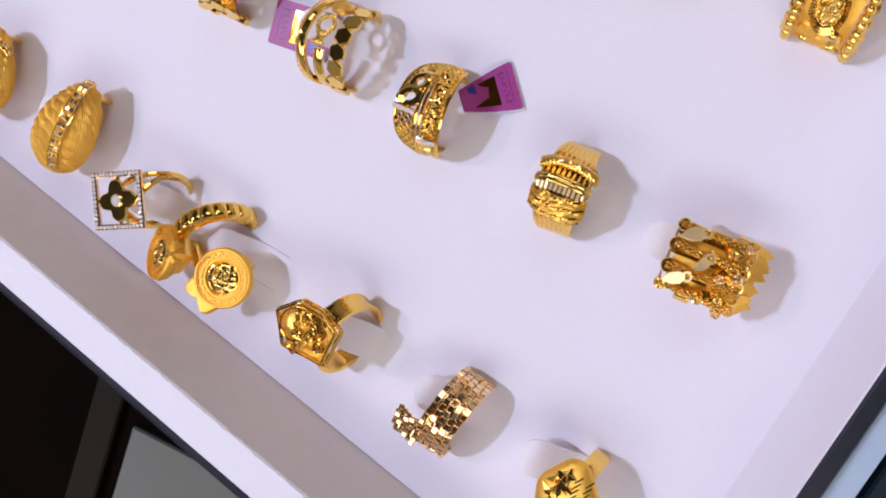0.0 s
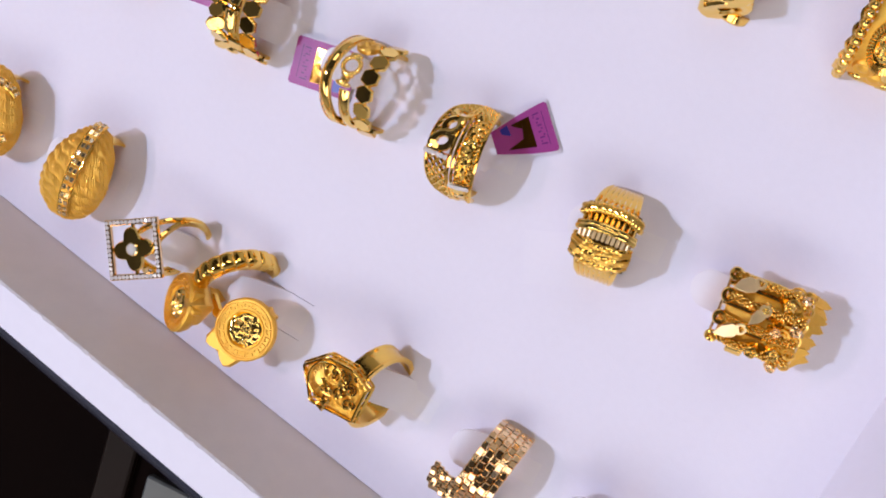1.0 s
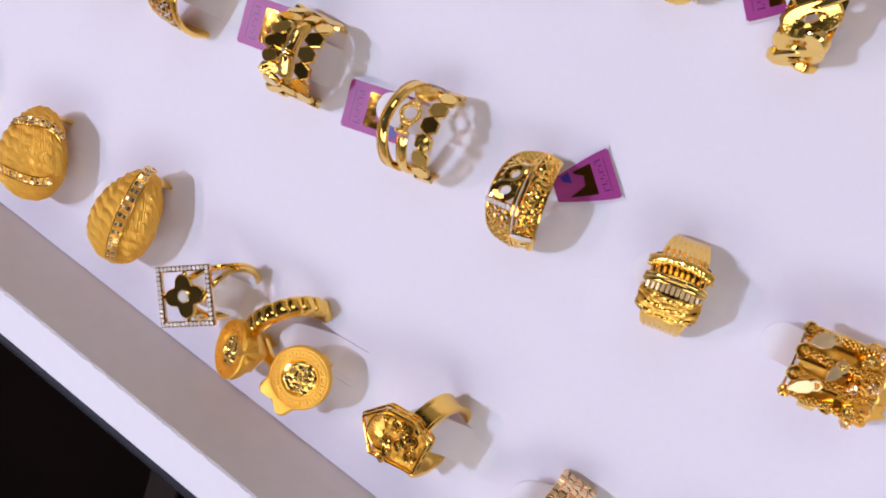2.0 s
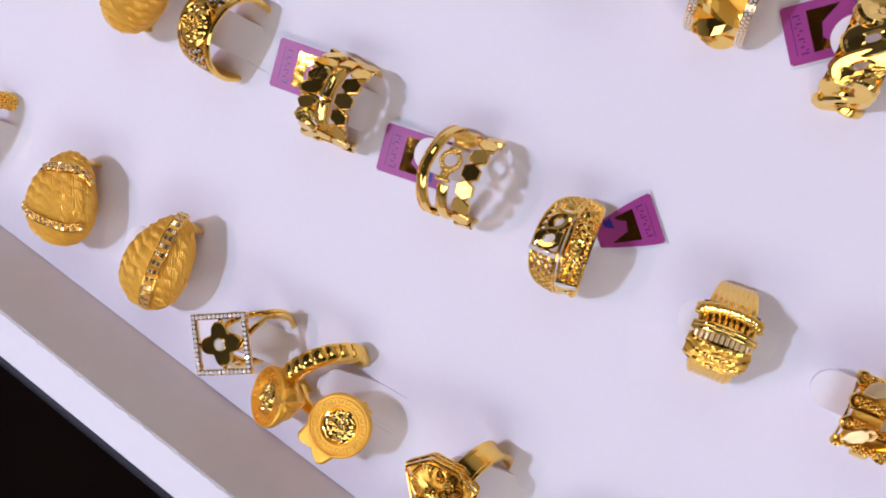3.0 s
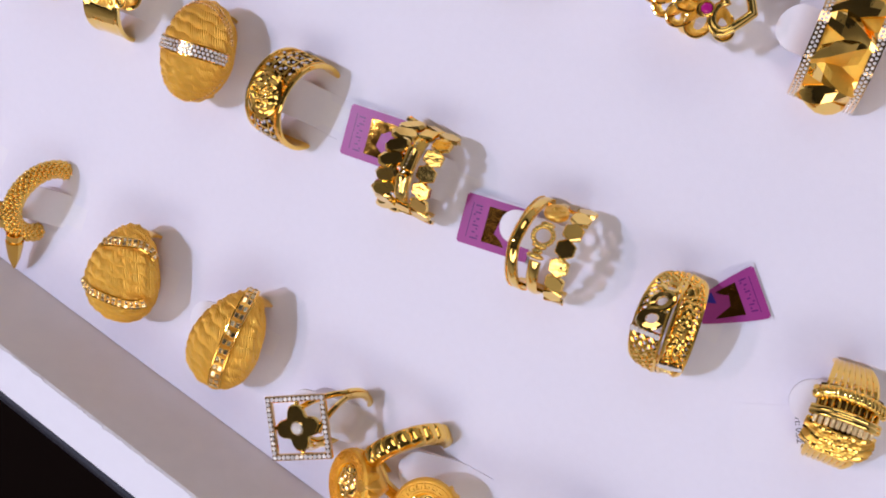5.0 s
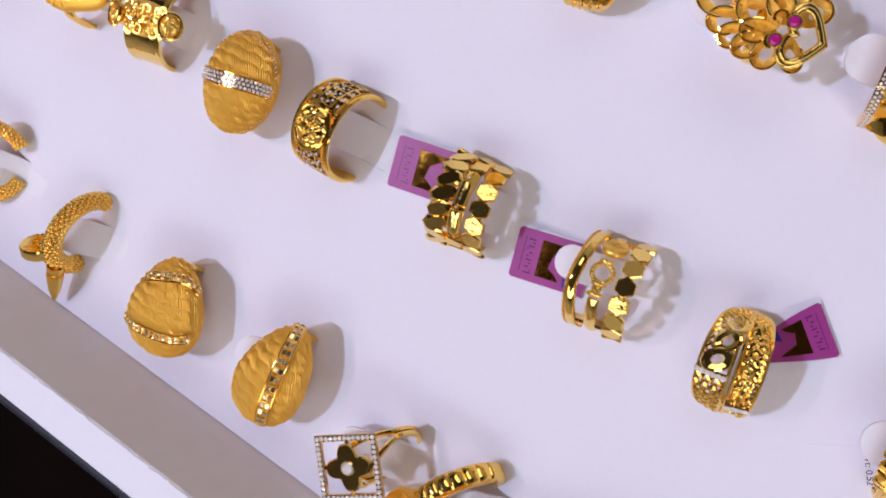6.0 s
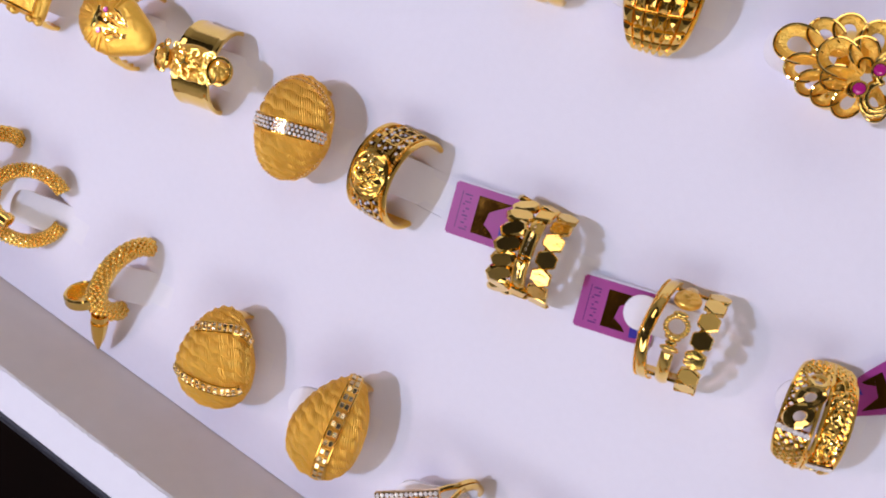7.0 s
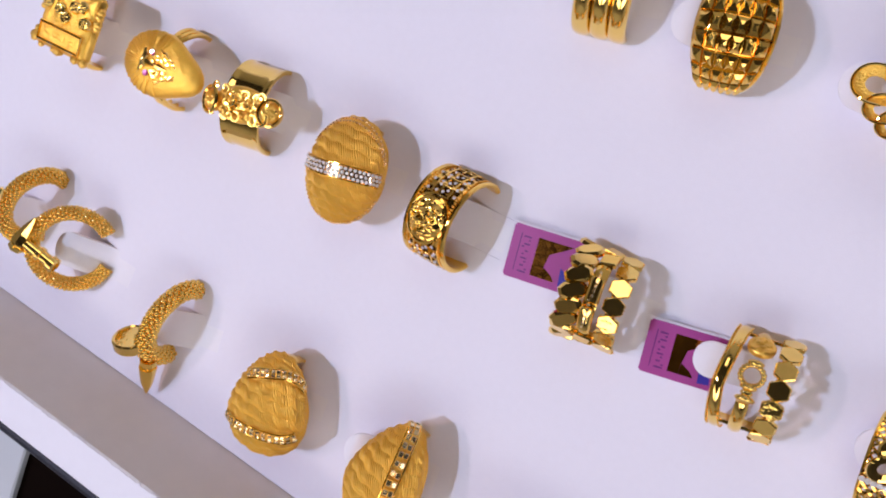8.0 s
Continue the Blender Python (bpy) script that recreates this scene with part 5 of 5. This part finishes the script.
def petal_ring():
    ob = ring_at("openwork gold flower ring with heart and pink stones", (76.5, 139.5, 14.0), 11.0, 0, 8)
    plain_hoop(ob, 6.4, 3.0, 1.2)
    m0 = mount(10.9, 0, 0, 0)

    def curved(x, y, z=0.0):
        return m0 @ Vector((x, y, z - 0.017 * ((x - 1) ** 2 + (y + 1) ** 2)))
    # centre, half length, half width and layer of each petal
    petals = [(-8.4, 0.6, 5.2, 3.7, 0.4), (-4.4, 3.8, 4.4, 3.0, 0.1), (-1.2, 6.4, 3.6, 2.9, 0.0), (3.8, 5.4, 4.4, 3.2, 0.3), (8.6, 3.6, 3.4, 2.6, 0.0), (-6.0, -3.9, 4.0, 2.7, 0.1), (-3.4, -6.4, 3.6, 2.5, 0.0), (-0.4, -7.4, 3.4, 2.5, 0.2), (3.4, -7.6, 3.6, 2.6, 0.0), (7.4, -6.6, 3.4, 2.2, 0.0), (-0.8, 0.0, 4.6, 3.5, 0.7), (2.6, 2.4, 3.4, 2.6, 0.5), (0.2, -4.0, 3.4, 2.4, 0.5)]
    petals = [(x * 0.94, y * 0.78, ra * 0.95, rb * 0.90, up) for x, y, ra, rb, up in petals]
    for px, py, ra, rb, up in petals:
        turn = math.atan2(py + 2.0, px - 5.0)
        n, rows_top, rows_low = 40, [], []
        for i in range(n):
            a = 2 * math.pi * i / n
            rt, rl = [], []
            for k in (0.0, 0.2, 0.4, 0.6, 0.8, 1.0):
                # teardrop hole, nearer to the petal's outer end
                x = ra * (0.44 + 0.56 * k) * math.cos(a) + 0.10 * ra * (1 - k)
                y = rb * (0.42 + 0.58 * k) * math.sin(a) * (1 + 0.20 * math.cos(a))
                gx, gy = px + x * math.cos(turn) - y * math.sin(turn), py + x * math.sin(turn) + y * math.cos(turn)
                rt.append(curved(gx, gy, up + 0.15 + 1.0 * k * k + 0.10 * lumps((gx, gy, up), 0.5, 3)))
                rl.append(curved(gx, gy, up - 0.35 + 0.8 * k * k))
            rows_top.append(rt)
            rows_low.append(rl)
        part("petal", sheet(rows_top, rows_low, True), SUGAR, ob, "sandblasted petal with an open middle", angle=60)
        part("petal_edge", tube([rows_top[i][-1] for i in range(-12, 13)], [0.12] + [0.28] * 23 + [0.12], 7), DEEP, ob, "bright polished petal edge")
    for r, name in ((0.345, "heart"), (0.295, "inner_heart")):
        heart = []
        for i in range(48):
            t = 2 * math.pi * i / 48
            hx, hy = 13 * math.cos(t) - 5 * math.cos(2 * t) - 2 * math.cos(3 * t) - math.cos(4 * t), 16 * math.sin(t) ** 3
            heart.append(curved(7.9 - hx * r * (0.80 if hx > -11 else 0.80 - 0.022 * (-11 - hx)), -1.9 + hy * r, 2.3 if name == "heart" else 2.7))
        part(name, tube(heart, 0.62, 10, closed=True), DEEP, ob, "polished open heart of two wires")
    for x, y in ((5.5, -0.1), (3.6, -4.1)):
        p = curved(x, y, 3.3)
        part("bezel", lathe([(1.45, -1.0), (1.45, 0.2), (1.15, 0.4), (1.05, 0.0)], 20), GOLD, ob).matrix_local = local(Matrix.Translation(p))
        part("pink_stone", gem(1.08), RUBY, ob, "round pink stone", smooth=False).matrix_local = local(Matrix.Translation(p + Vector((0, 0, 0.3))))
    for s in (-1, 1):
        part("scroll", tube([curved(3.0 + 1.1 * math.cos(a), -2.1 + s * (2.2 + 1.2 * math.sin(a)), 2.6) for a in (0.4 * j for j in range(11))], 0.32, 6), GOLD, ob)
    return ob


def folded_ring():
    """Broad ribbons folded across each other, two of them edged with tiny stones."""
    ob = ring_at("gold ring of crossing folded facets with stone-set edges", (105, 143, 14.0), 11.6, 0, 10)
    part("band", band(lambda d: (-4.6, 4.6), lambda d, s: 9.9, 9.3, nt=90, nu=7), SATIN, ob)
    chance = random.Random(5)
    for k in range(8):
        d, s = -92 + 26 * k, 1 if k % 2 else -1
        # a ribbon from one edge to the other with a sharp crease along its middle
        for side in (-1, 1):
            top, low = [], []
            for i in range(7):
                t = i / 6
                u, dd = s * (-5.4 + 10.8 * t), d + 30 * (t - 0.5)
                crest = on_hoop(11.0 + 1.9 * math.sin(math.pi * min(1.0, t * 1.15)), dd, u)
                foot = on_hoop(10.2 + 0.4 * t, dd + side * (13 + 5 * t), u + 0.4 * side * s)
                top.append([crest, crest.lerp(foot, 0.5) + Vector((0, 0, 0.18)), foot])
                low.append([q * 0.93 for q in top[-1]])
            part("folded_facet", sheet(top, low), DEEP if (k + (side > 0)) % 3 else SATIN, ob, "mirror-bright folded ribbon", angle=12)
    for u in (-5.3, 5.3):
        part("stone_edge", band(lambda d, u=u: (u - 0.9, u + 0.9), lambda d, s: 11.0, 9.4, -100, 100, 60, 4), ROSE, ob)
        st = Geo()
        for i in range(84):
            st.join(gem(0.32), mount(11.1, -96 + 192 * i / 83, u + (0.36 if i % 2 else -0.36), 0, chance.uniform(-24, 24)))
        part("pave_edge", st, PAVE, ob, "tiny clear stones along the edge", smooth=False, kind="stuff")
    return ob


def curb_ring():
    ob = ring_at("heavy gold ring of broad polished curb links", (133, 144, 14.0), 11.6, 0, 10)
    part("inner_rail", band(lambda d: (-4.9, -3.7), lambda d, s: 10.1, 9.2, nt=80, nu=4), GOLD, ob)
    part("outer_rail", band(lambda d: (3.7, 4.9), lambda d, s: 10.1, 9.2, nt=80, nu=4), GOLD, ob)
    for k in range(9):
        d = -112 + 28 * k
        m = mount(11.0, d, 0, 34, 13 if k % 2 else -11)
        outline = [(5.6 * math.copysign(abs(math.cos(a)) ** 0.75, math.cos(a)), 3.3 * math.copysign(abs(math.sin(a)) ** 0.75, math.sin(a))) for a in (2 * math.pi * i / 32 for i in range(32))]
        steps = ((1.0, -0.5), (1.0, 0.5), (0.90, 1.0), (0.40, 0.9), (0.24, 0.45), (0.22, -0.5))
        top = [[m @ Vector((x * k2, y * k2, h)) for k2, h in steps] for x, y in outline]
        low = [[m @ Vector((x * k2, y * k2, -0.9)) for k2, h in ((1.0, 0), (0.9, 0), (0.7, 0), (0.5, 0), (0.3, 0), (0.22, 0))] for x, y in outline]
        part("curb_link", sheet(top, low, True), DEEP if k % 3 else GOLD, ob, "broad flat polished curb link", angle=25)
    return ob


def medallion_ring():
    ob = ring_at("gold ring with beaded edges and an oval medallion", (164.5, 145, 15.0), 12.0, 0, 8)
    part("band", band(lambda d: (-5.0, 5.0), lambda d, s: 10.4, 9.8, -110, 110, 60, 8), SATIN, ob)
    for u in (-6.0, 6.2):
        for i in range(25):
            part("bead", bead(1.15, 10), GOLD, ob).matrix_local = local(Matrix.Translation(on_hoop(10.9 + 0.25 * (i % 2), -108 + 216 * i / 24, u)))
        part("twist_wire", tube([on_hoop(10.2, -106 + 212 * i / 60, u * 1.16 + 0.3 * math.sin(i * 1.3)) for i in range(61)], 0.5, 6, up=(1, 0, 0)), GOLD, ob)
    m = mount(11.0, -30, -0.4, 8)
    part("medallion", Geo().join(lathe([(4.6, -0.8), (4.6, 0.4), (4.1, 0.9), (3.4, 0.5), (3.2, 0.3), (0.01, 0.3)], 40), Matrix.Diagonal((0.78, 1.15, 1, 1))), GOLD, ob).matrix_local = local(m)
    rays = Geo()
    for i in range(44):
        a = 2 * math.pi * i / 44
        rays.join(tube([(2.6 * math.cos(a), 3.8 * math.sin(a), 0.75), (3.6 * math.cos(a), 5.2 * math.sin(a), 0.8)], 0.24, 5))
    part("ray_ring", rays, GOLD, ob, "ring of fine rays", kind="stuff").matrix_local = local(m)
    part("medallion_relief", relief_disc(2.3, 1.0, 1.2, 71.0, ry=3.3), DEEP, ob, "polished uneven relief", angle=70).matrix_local = local(m @ Matrix.Translation((0, 0, 0.5)))
    for d, u, s in ((-66, -2.4, 2.2), (-64, 2.6, 1.9), (-82, 0.2, 2.4), (-96, -2.6, 1.8), (-96, 2.8, 2.0), (24, -2.6, 2.2), (24, 2.6, 2.2), (48, 0.2, 2.4)):
        part("scroll_lobe", lathe([(s, -0.6), (s, 0.1), (s * 0.8, 0.5), (s * 0.5, 0.25), (s * 0.3, 0.6), (0.01, 0.7)], 24), SATIN if s > 2 else DEEP, ob, "rounded cast lobe", angle=50).matrix_local = local(mount(10.6, d, u, 0, 10 * u / 3))
    return ob


# ---- the rings in their rows ----
egg_a = woven_ring("domed satin gold ring with one diagonal stone channel", (22.5, 23.6), (8.5, 12.9), -2.7, 0.28, [(lambda k: (97 - 158 * k, 22 - 30 * abs(1 - k) ** 2.6), 15, (2.5, 1.85))])
egg_b = woven_ring("domed satin gold ring with two curved stone channels", (-9.9, 21.7), (9.6, 12.2), 12, 0.27, [(lambda k: (38 + 55 * k ** 3, -36 + 98 * k), 12, (1.9, 1.35)), (lambda k: (-28 - 9 * (2.4 * k - 1.1) ** 2, -52 + 112 * k), 14, (2.0, 1.35))])
egg_c = woven_ring("domed satin gold ring with a clear stone band", (-17.5, 77.9), (9.1, 11.9), 9, 0.02, [(lambda k: (-5 + 9 * k, -66 + 140 * k), 21, (2.7, 0.98), 3)], dots=True)
clover = clover_ring()
coins = double_coin_ring()
hex_ring = hex_nugget_ring()
brick = brick_ring("rose gold bypass ring of small brick links", (147.8, 24.5, 14.0), ROSE, 0, 2)
leafy = leaf_nugget_ring()
nail_a = rope_ring("beaded rope gold ring with a nail head and point", (-44.2, 21.9, 13.6), 2, 9, [
    (Matrix.Translation((-5.6, -5.6, 8.0)) @ Matrix.Rotation(radians(-62), 4, "X") @ Matrix.Rotation(radians(-4), 4, "Y"), "button"),
    (Matrix.Translation((-1.4, -10.2, 5.2)) @ Matrix.Rotation(radians(-8), 4, "Z") @ Matrix.Rotation(radians(112), 4, "X") @ Matrix.Rotation(radians(2), 4, "Y"), "round")], pull=18, r=9.4, hook=True)


def beside(head, radius, lean, turn, foot, tip):
    """The place of a nail from foot to tip (mm), seen from the ring with that head, radius, lean and turn."""
    rot = Matrix.Rotation(radians(turn), 4, "Z") @ Matrix.Rotation(radians(-lean), 4, "Y")
    ring = Matrix.Translation(Vector(head) - (rot @ Vector((0, 0, radius)))) @ rot
    way = (Vector(tip) - Vector(foot)).to_track_quat("Z", "Y").to_matrix().to_4x4()
    return ring.inverted() @ Matrix.Translation(foot) @ way


NAIL_B, NAIL_C = ((-86.0, 22.0, 13.0), 11.2, 54, 16), ((-95.5, 27.5, 14.5), 11.2, 10, 8)
nail_b = rope_ring("beaded rope gold ring with a bright-cut nail point", NAIL_B[0], NAIL_B[2], NAIL_B[3], [
    (beside(*NAIL_B, (-87.0, 20.5, 13.5), (-83.2, 31.0, 15.5)), "facet"),
    (beside(*NAIL_B, (-84.5, 22.5, 13.5), (-75.5, 20.5, 11.5)), "bolt")], pull=-5, r=9.4, thick=0.8)
nail_c = rope_ring("beaded rope gold ring with a polished nail point", NAIL_C[0], NAIL_C[2], NAIL_C[3], [
    (beside(*NAIL_C, (-99.0, 24.0, 14.5), (-94.5, 32.0, 16.5)), "facet")], pull=10, thick=0.9)
signet = square_relief_ring()
crest = ridged_crest_ring()
cuff = knot_cuff_ring()
keyed = key_pattern_ring()
three_row = three_row_ring()
circled = circle_and_hexagon_ring()
crossing = crossing_ring()
ribbed = ribbed_ring()
charm = charm_cuff_ring()
triple = triple_dome_ring()
studded = studded_ring()
petal = petal_ring()
folded = folded_ring()
curb = curb_ring()
medallion = medallion_ring()

# ---- the display board with its bent-up tongues ----
board = tagged(new("display_board"), "white foam ring board with bent-up tongues, inside the tray", "display board")
# hinge x, y, turn, length, height of the tip, width
TONGUES = [
    (31, 25, 6, 21, 7.5, 9.0), (0, 23.5, 8, 20, 7.0, 9.0), (-32, 23, 9, 18, 7.0, 9.0), (-62, 24, 0, 20, 7.0, 9.0), (-88, 25, 10, 18, 7.0, 9.0),
    (66, 21, 6, 24, 7.0, 9.5), (92, 24, 6, 20, 6.5, 9.5), (130, 25, 4, 22, 7.0, 9.0), (157, 28, 8, 20, 7.0, 9.0), (188, 31, 6, 23, 7.5, 9.0),
    (-87, 76, 8, 20, 6.5, 9.0), (-59, 79, 6, 18, 6.5, 9.0), (-35, 81, 6, 17, 6.0, 9.0), (-7, 80, 8, 18, 7.0, 9.0), (20.0, 80.5, 3, 19, 6.0, 9.0),
    (55, 82, 8, 19, 6.5, 9.5), (88, 84, 8, 23.6, 7.0, 7.2), (115, 84, 10, 17.5, 6.0, 9.0), (152, 85, 10, 20.5, 6.5, 9.0), (186, 87, 6, 26, 7.0, 8.0),
    (27, 138, 10, 20, 7.0, 9.0), (53, 140, 10, 24, 7.0, 9.0), (88, 141, 6, 26, 7.0, 9.0), (117, 145, 8, 25, 7.0, 9.0), (144, 146, 8, 18, 7.0, 9.0), (177, 146, 6, 19, 7.0, 9.0),
]


def tongue_geo(length, high, width, thick=1.1):
    """A strap that rises from its hinge, levels out and dips a little at its round tip."""
    n, rows_t, rows_b = 40, [], []
    for i in range(n):
        k = 1 - (1 - i / (n - 1)) ** 1.7
        x = -length * k
        s = min(1.0, max(0.0, (k - 0.28) / 0.64))
        z = high * s * s * (3 - 2 * s) - 0.8 * max(0.0, (k - 0.80) / 0.20) ** 2
        rest = length - length * k
        half = width / 2
        if rest < half:
            half = max(0.05, math.sqrt(max(0.0, half * half - (half - rest) ** 2)))
        row = [half * (-1 + 2 * j / 8) for j in range(9)]
        rows_t.append([(x, y, z + 0.02 - 0.18 * (abs(y) / (width / 2)) ** 6) for y in row])
        rows_b.append([(x, y, z - thick) for y in row])
    return sheet(rows_t, rows_b)


cutter = Geo()
for hx, hy, turn, length, high, width in (TONGUES[6], TONGUES[14]):
    m = Matrix.Translation((hx, hy, 0)) @ Matrix.Rotation(radians(turn), 4, "Z")
    for s in (-1, 1):
        cutter.join(box(length * 0.36, 0.13, 2.0), m @ Matrix.Translation((-length * 0.18, s * (width / 2 + 0.07), 0.62)))
sheet_ob = part("foam_sheet", Geo().join(box(right_x(0) - 0.4 + 240, 258, 3.4, 0.3), Matrix.Translation(((right_x(0) - 0.4 - 240) / 2, 129.2, -1.7))), BOARD, smooth=False)
cut_ob = part("slits", cutter, BOARD, smooth=False)
mod = sheet_ob.modifiers.new("slits", "BOOLEAN")
mod.object, mod.operation, mod.solver = cut_ob, "DIFFERENCE", "EXACT"
bpy.context.view_layer.update()
cut_mesh = bpy.data.meshes.new_from_object(sheet_ob.evaluated_get(bpy.context.evaluated_depsgraph_get()))
sheet_ob.modifiers.clear()
sheet_ob.data = cut_mesh
bpy.data.objects.remove(cut_ob)
sheet_ob.parent = board
for hx, hy, turn, length, high, width in TONGUES:
    t_ob = part("tongue", tongue_geo(length, high, width), TONGUE, board, angle=50)
    t_ob.matrix_local = pose(hx / 1000, hy / 1000, 0, 0, 0, turn)


# ---- tags ----
def purple_tag(label, corner, turn, size=(16.0, 12.5), lift=0.5, curl=0.0, taper=0.0, tip=0.0):
    """A thin plastic tag; its writing cannot be read and stands as thin bars."""
    w, h = size
    ob = tagged(new("price_tag"), label, "tag", "price tags")
    ob.matrix_world = pose(corner[0] / 1000, corner[1] / 1000, lift / 1000, tip, 0, turn)

    def lay(x, y, z):
        y = h / 2 + (y - h / 2) * (1 - taper * max(0.0, x / w) ** 1.4)
        return (x, y, z + curl * (x / w) ** 2 + 0.3 * math.sin(x * 0.35) * (curl != 0))

    def plate(x0, x1, y0, y1, z0, z1, n=14):
        top = [[lay(x0 + (x1 - x0) * i / n, y, z1) for y in (y0, y1)] for i in range(n + 1)]
        low = [[lay(x0 + (x1 - x0) * i / n, y, z0) for y in (y0, y1)] for i in range(n + 1)]
        return sheet(top, low)

    def flat(outline, z):
        n = len(outline)
        top = [lay(w * x, h * y, z) for x, y in outline]
        return Geo().add([*top, *[(x, y, q - 0.05) for x, y, q in top]], [tuple(range(n)), tuple(range(2 * n - 1, n - 1, -1))] + [(i, n + i, n + (i + 1) % n, (i + 1) % n) for i in range(n)])
    # a sheet with clipped corners inside a clear margin
    part("tag_sheet", plate(0.35, w, 0.25, h - 0.25, 0, 0.35), PURPLE, ob, "glossy purple plastic", angle=30)
    part("corner_edge", plate(0, 0.35, 0.6, h - 0.6, 0, 0.33, 2), PURPLE, ob)
    part("clear_margin", plate(-0.25, w, -0.2, h + 0.2, -0.12, -0.02), PAPER, ob, "pale margin of the tag")
    part("foil_patch", flat([(0.34, 0.84), (0.34, 0.16), (0.46, 0.16), (0.52, 0.60), (0.80, 0.84)], 0.40), FOIL, ob, "orange gold foil patch", smooth=False)
    part("foil_corner", flat([(0.46, 0.16), (0.66, 0.16), (0.60, 0.26), (0.49, 0.36)], 0.405), FOIL, ob, smooth=False)
    part("blue_patch", flat([(0.72, 0.10), (0.86, 0.12), (0.84, 0.30), (0.70, 0.44)], 0.41), BLUE, ob, "deep blue printed patch", smooth=False)
    part("print_line", plate(w * 0.11, w * 0.122, h * 0.16, h * 0.84, 0.355, 0.385, 2), PRINT, ob)
    for y, x0, x1 in ((0.16, 0.17, 0.28), (0.21, 0.25, 0.28), (0.27, 0.18, 0.23), (0.34, 0.22, 0.25), (0.40, 0.17, 0.25), (0.47, 0.17, 0.20), (0.53, 0.20, 0.25), (0.60, 0.15, 0.18), (0.65, 0.17, 0.25), (0.72, 0.22, 0.25), (0.78, 0.15, 0.25)):
        part("print_bar", plate(w * x0, w * x1, h * y, h * y + 0.34, 0.355, 0.385, 2), PRINT, ob)
    return ob


purple_tag("purple plastic price tag slid under the three-row ring", (22.5, 73.5), 12, (17, 12.3), 0.5, tip=4)
purple_tag("purple plastic price tag slid under the beaded circle ring", (57.0, 70.5), 14, (16.5, 11.8), 0.5, tip=4)
purple_tag("bent purple plastic price tag behind the lattice ring", (113.0, 99.0), 230, (13, 11.6), 0.6, curl=3.0, taper=0.55)
purple_tag("purple plastic price tag under the curb link ring", (123.5, 134.5), 44, (14, 12.4), 0.6)

label = tagged(new("paper_label"), "white paper weight label under the ribbed ring", "label")
label.matrix_world = pose(0.1337, 0.0641, 0, 0, 0, 31.5)
part("label_sheet", Geo().join(box(16, 12, 0.09, 0.02), Matrix.Translation((4.7, 6.0, 0.05))), PAPER, label, smooth=False)
curve = bpy.data.curves.new("weight_text", "FONT")
curve.body, curve.size, curve.extrude = "Wt: 0.52", 0.0018, 0.00001
txt = new("weight_text", curve)
bpy.context.view_layer.update()
txt_mesh = bpy.data.meshes.new_from_object(txt.evaluated_get(bpy.context.evaluated_depsgraph_get()))
bpy.data.objects.remove(txt)
txt_mesh.materials.clear()
txt_mesh.materials.append(INK)
text_ob = new("weight_text", txt_mesh)
text_ob.parent = label
text_ob.matrix_local = pose(0.0084, 0.0108, 0.00011, 0, 0, -85)
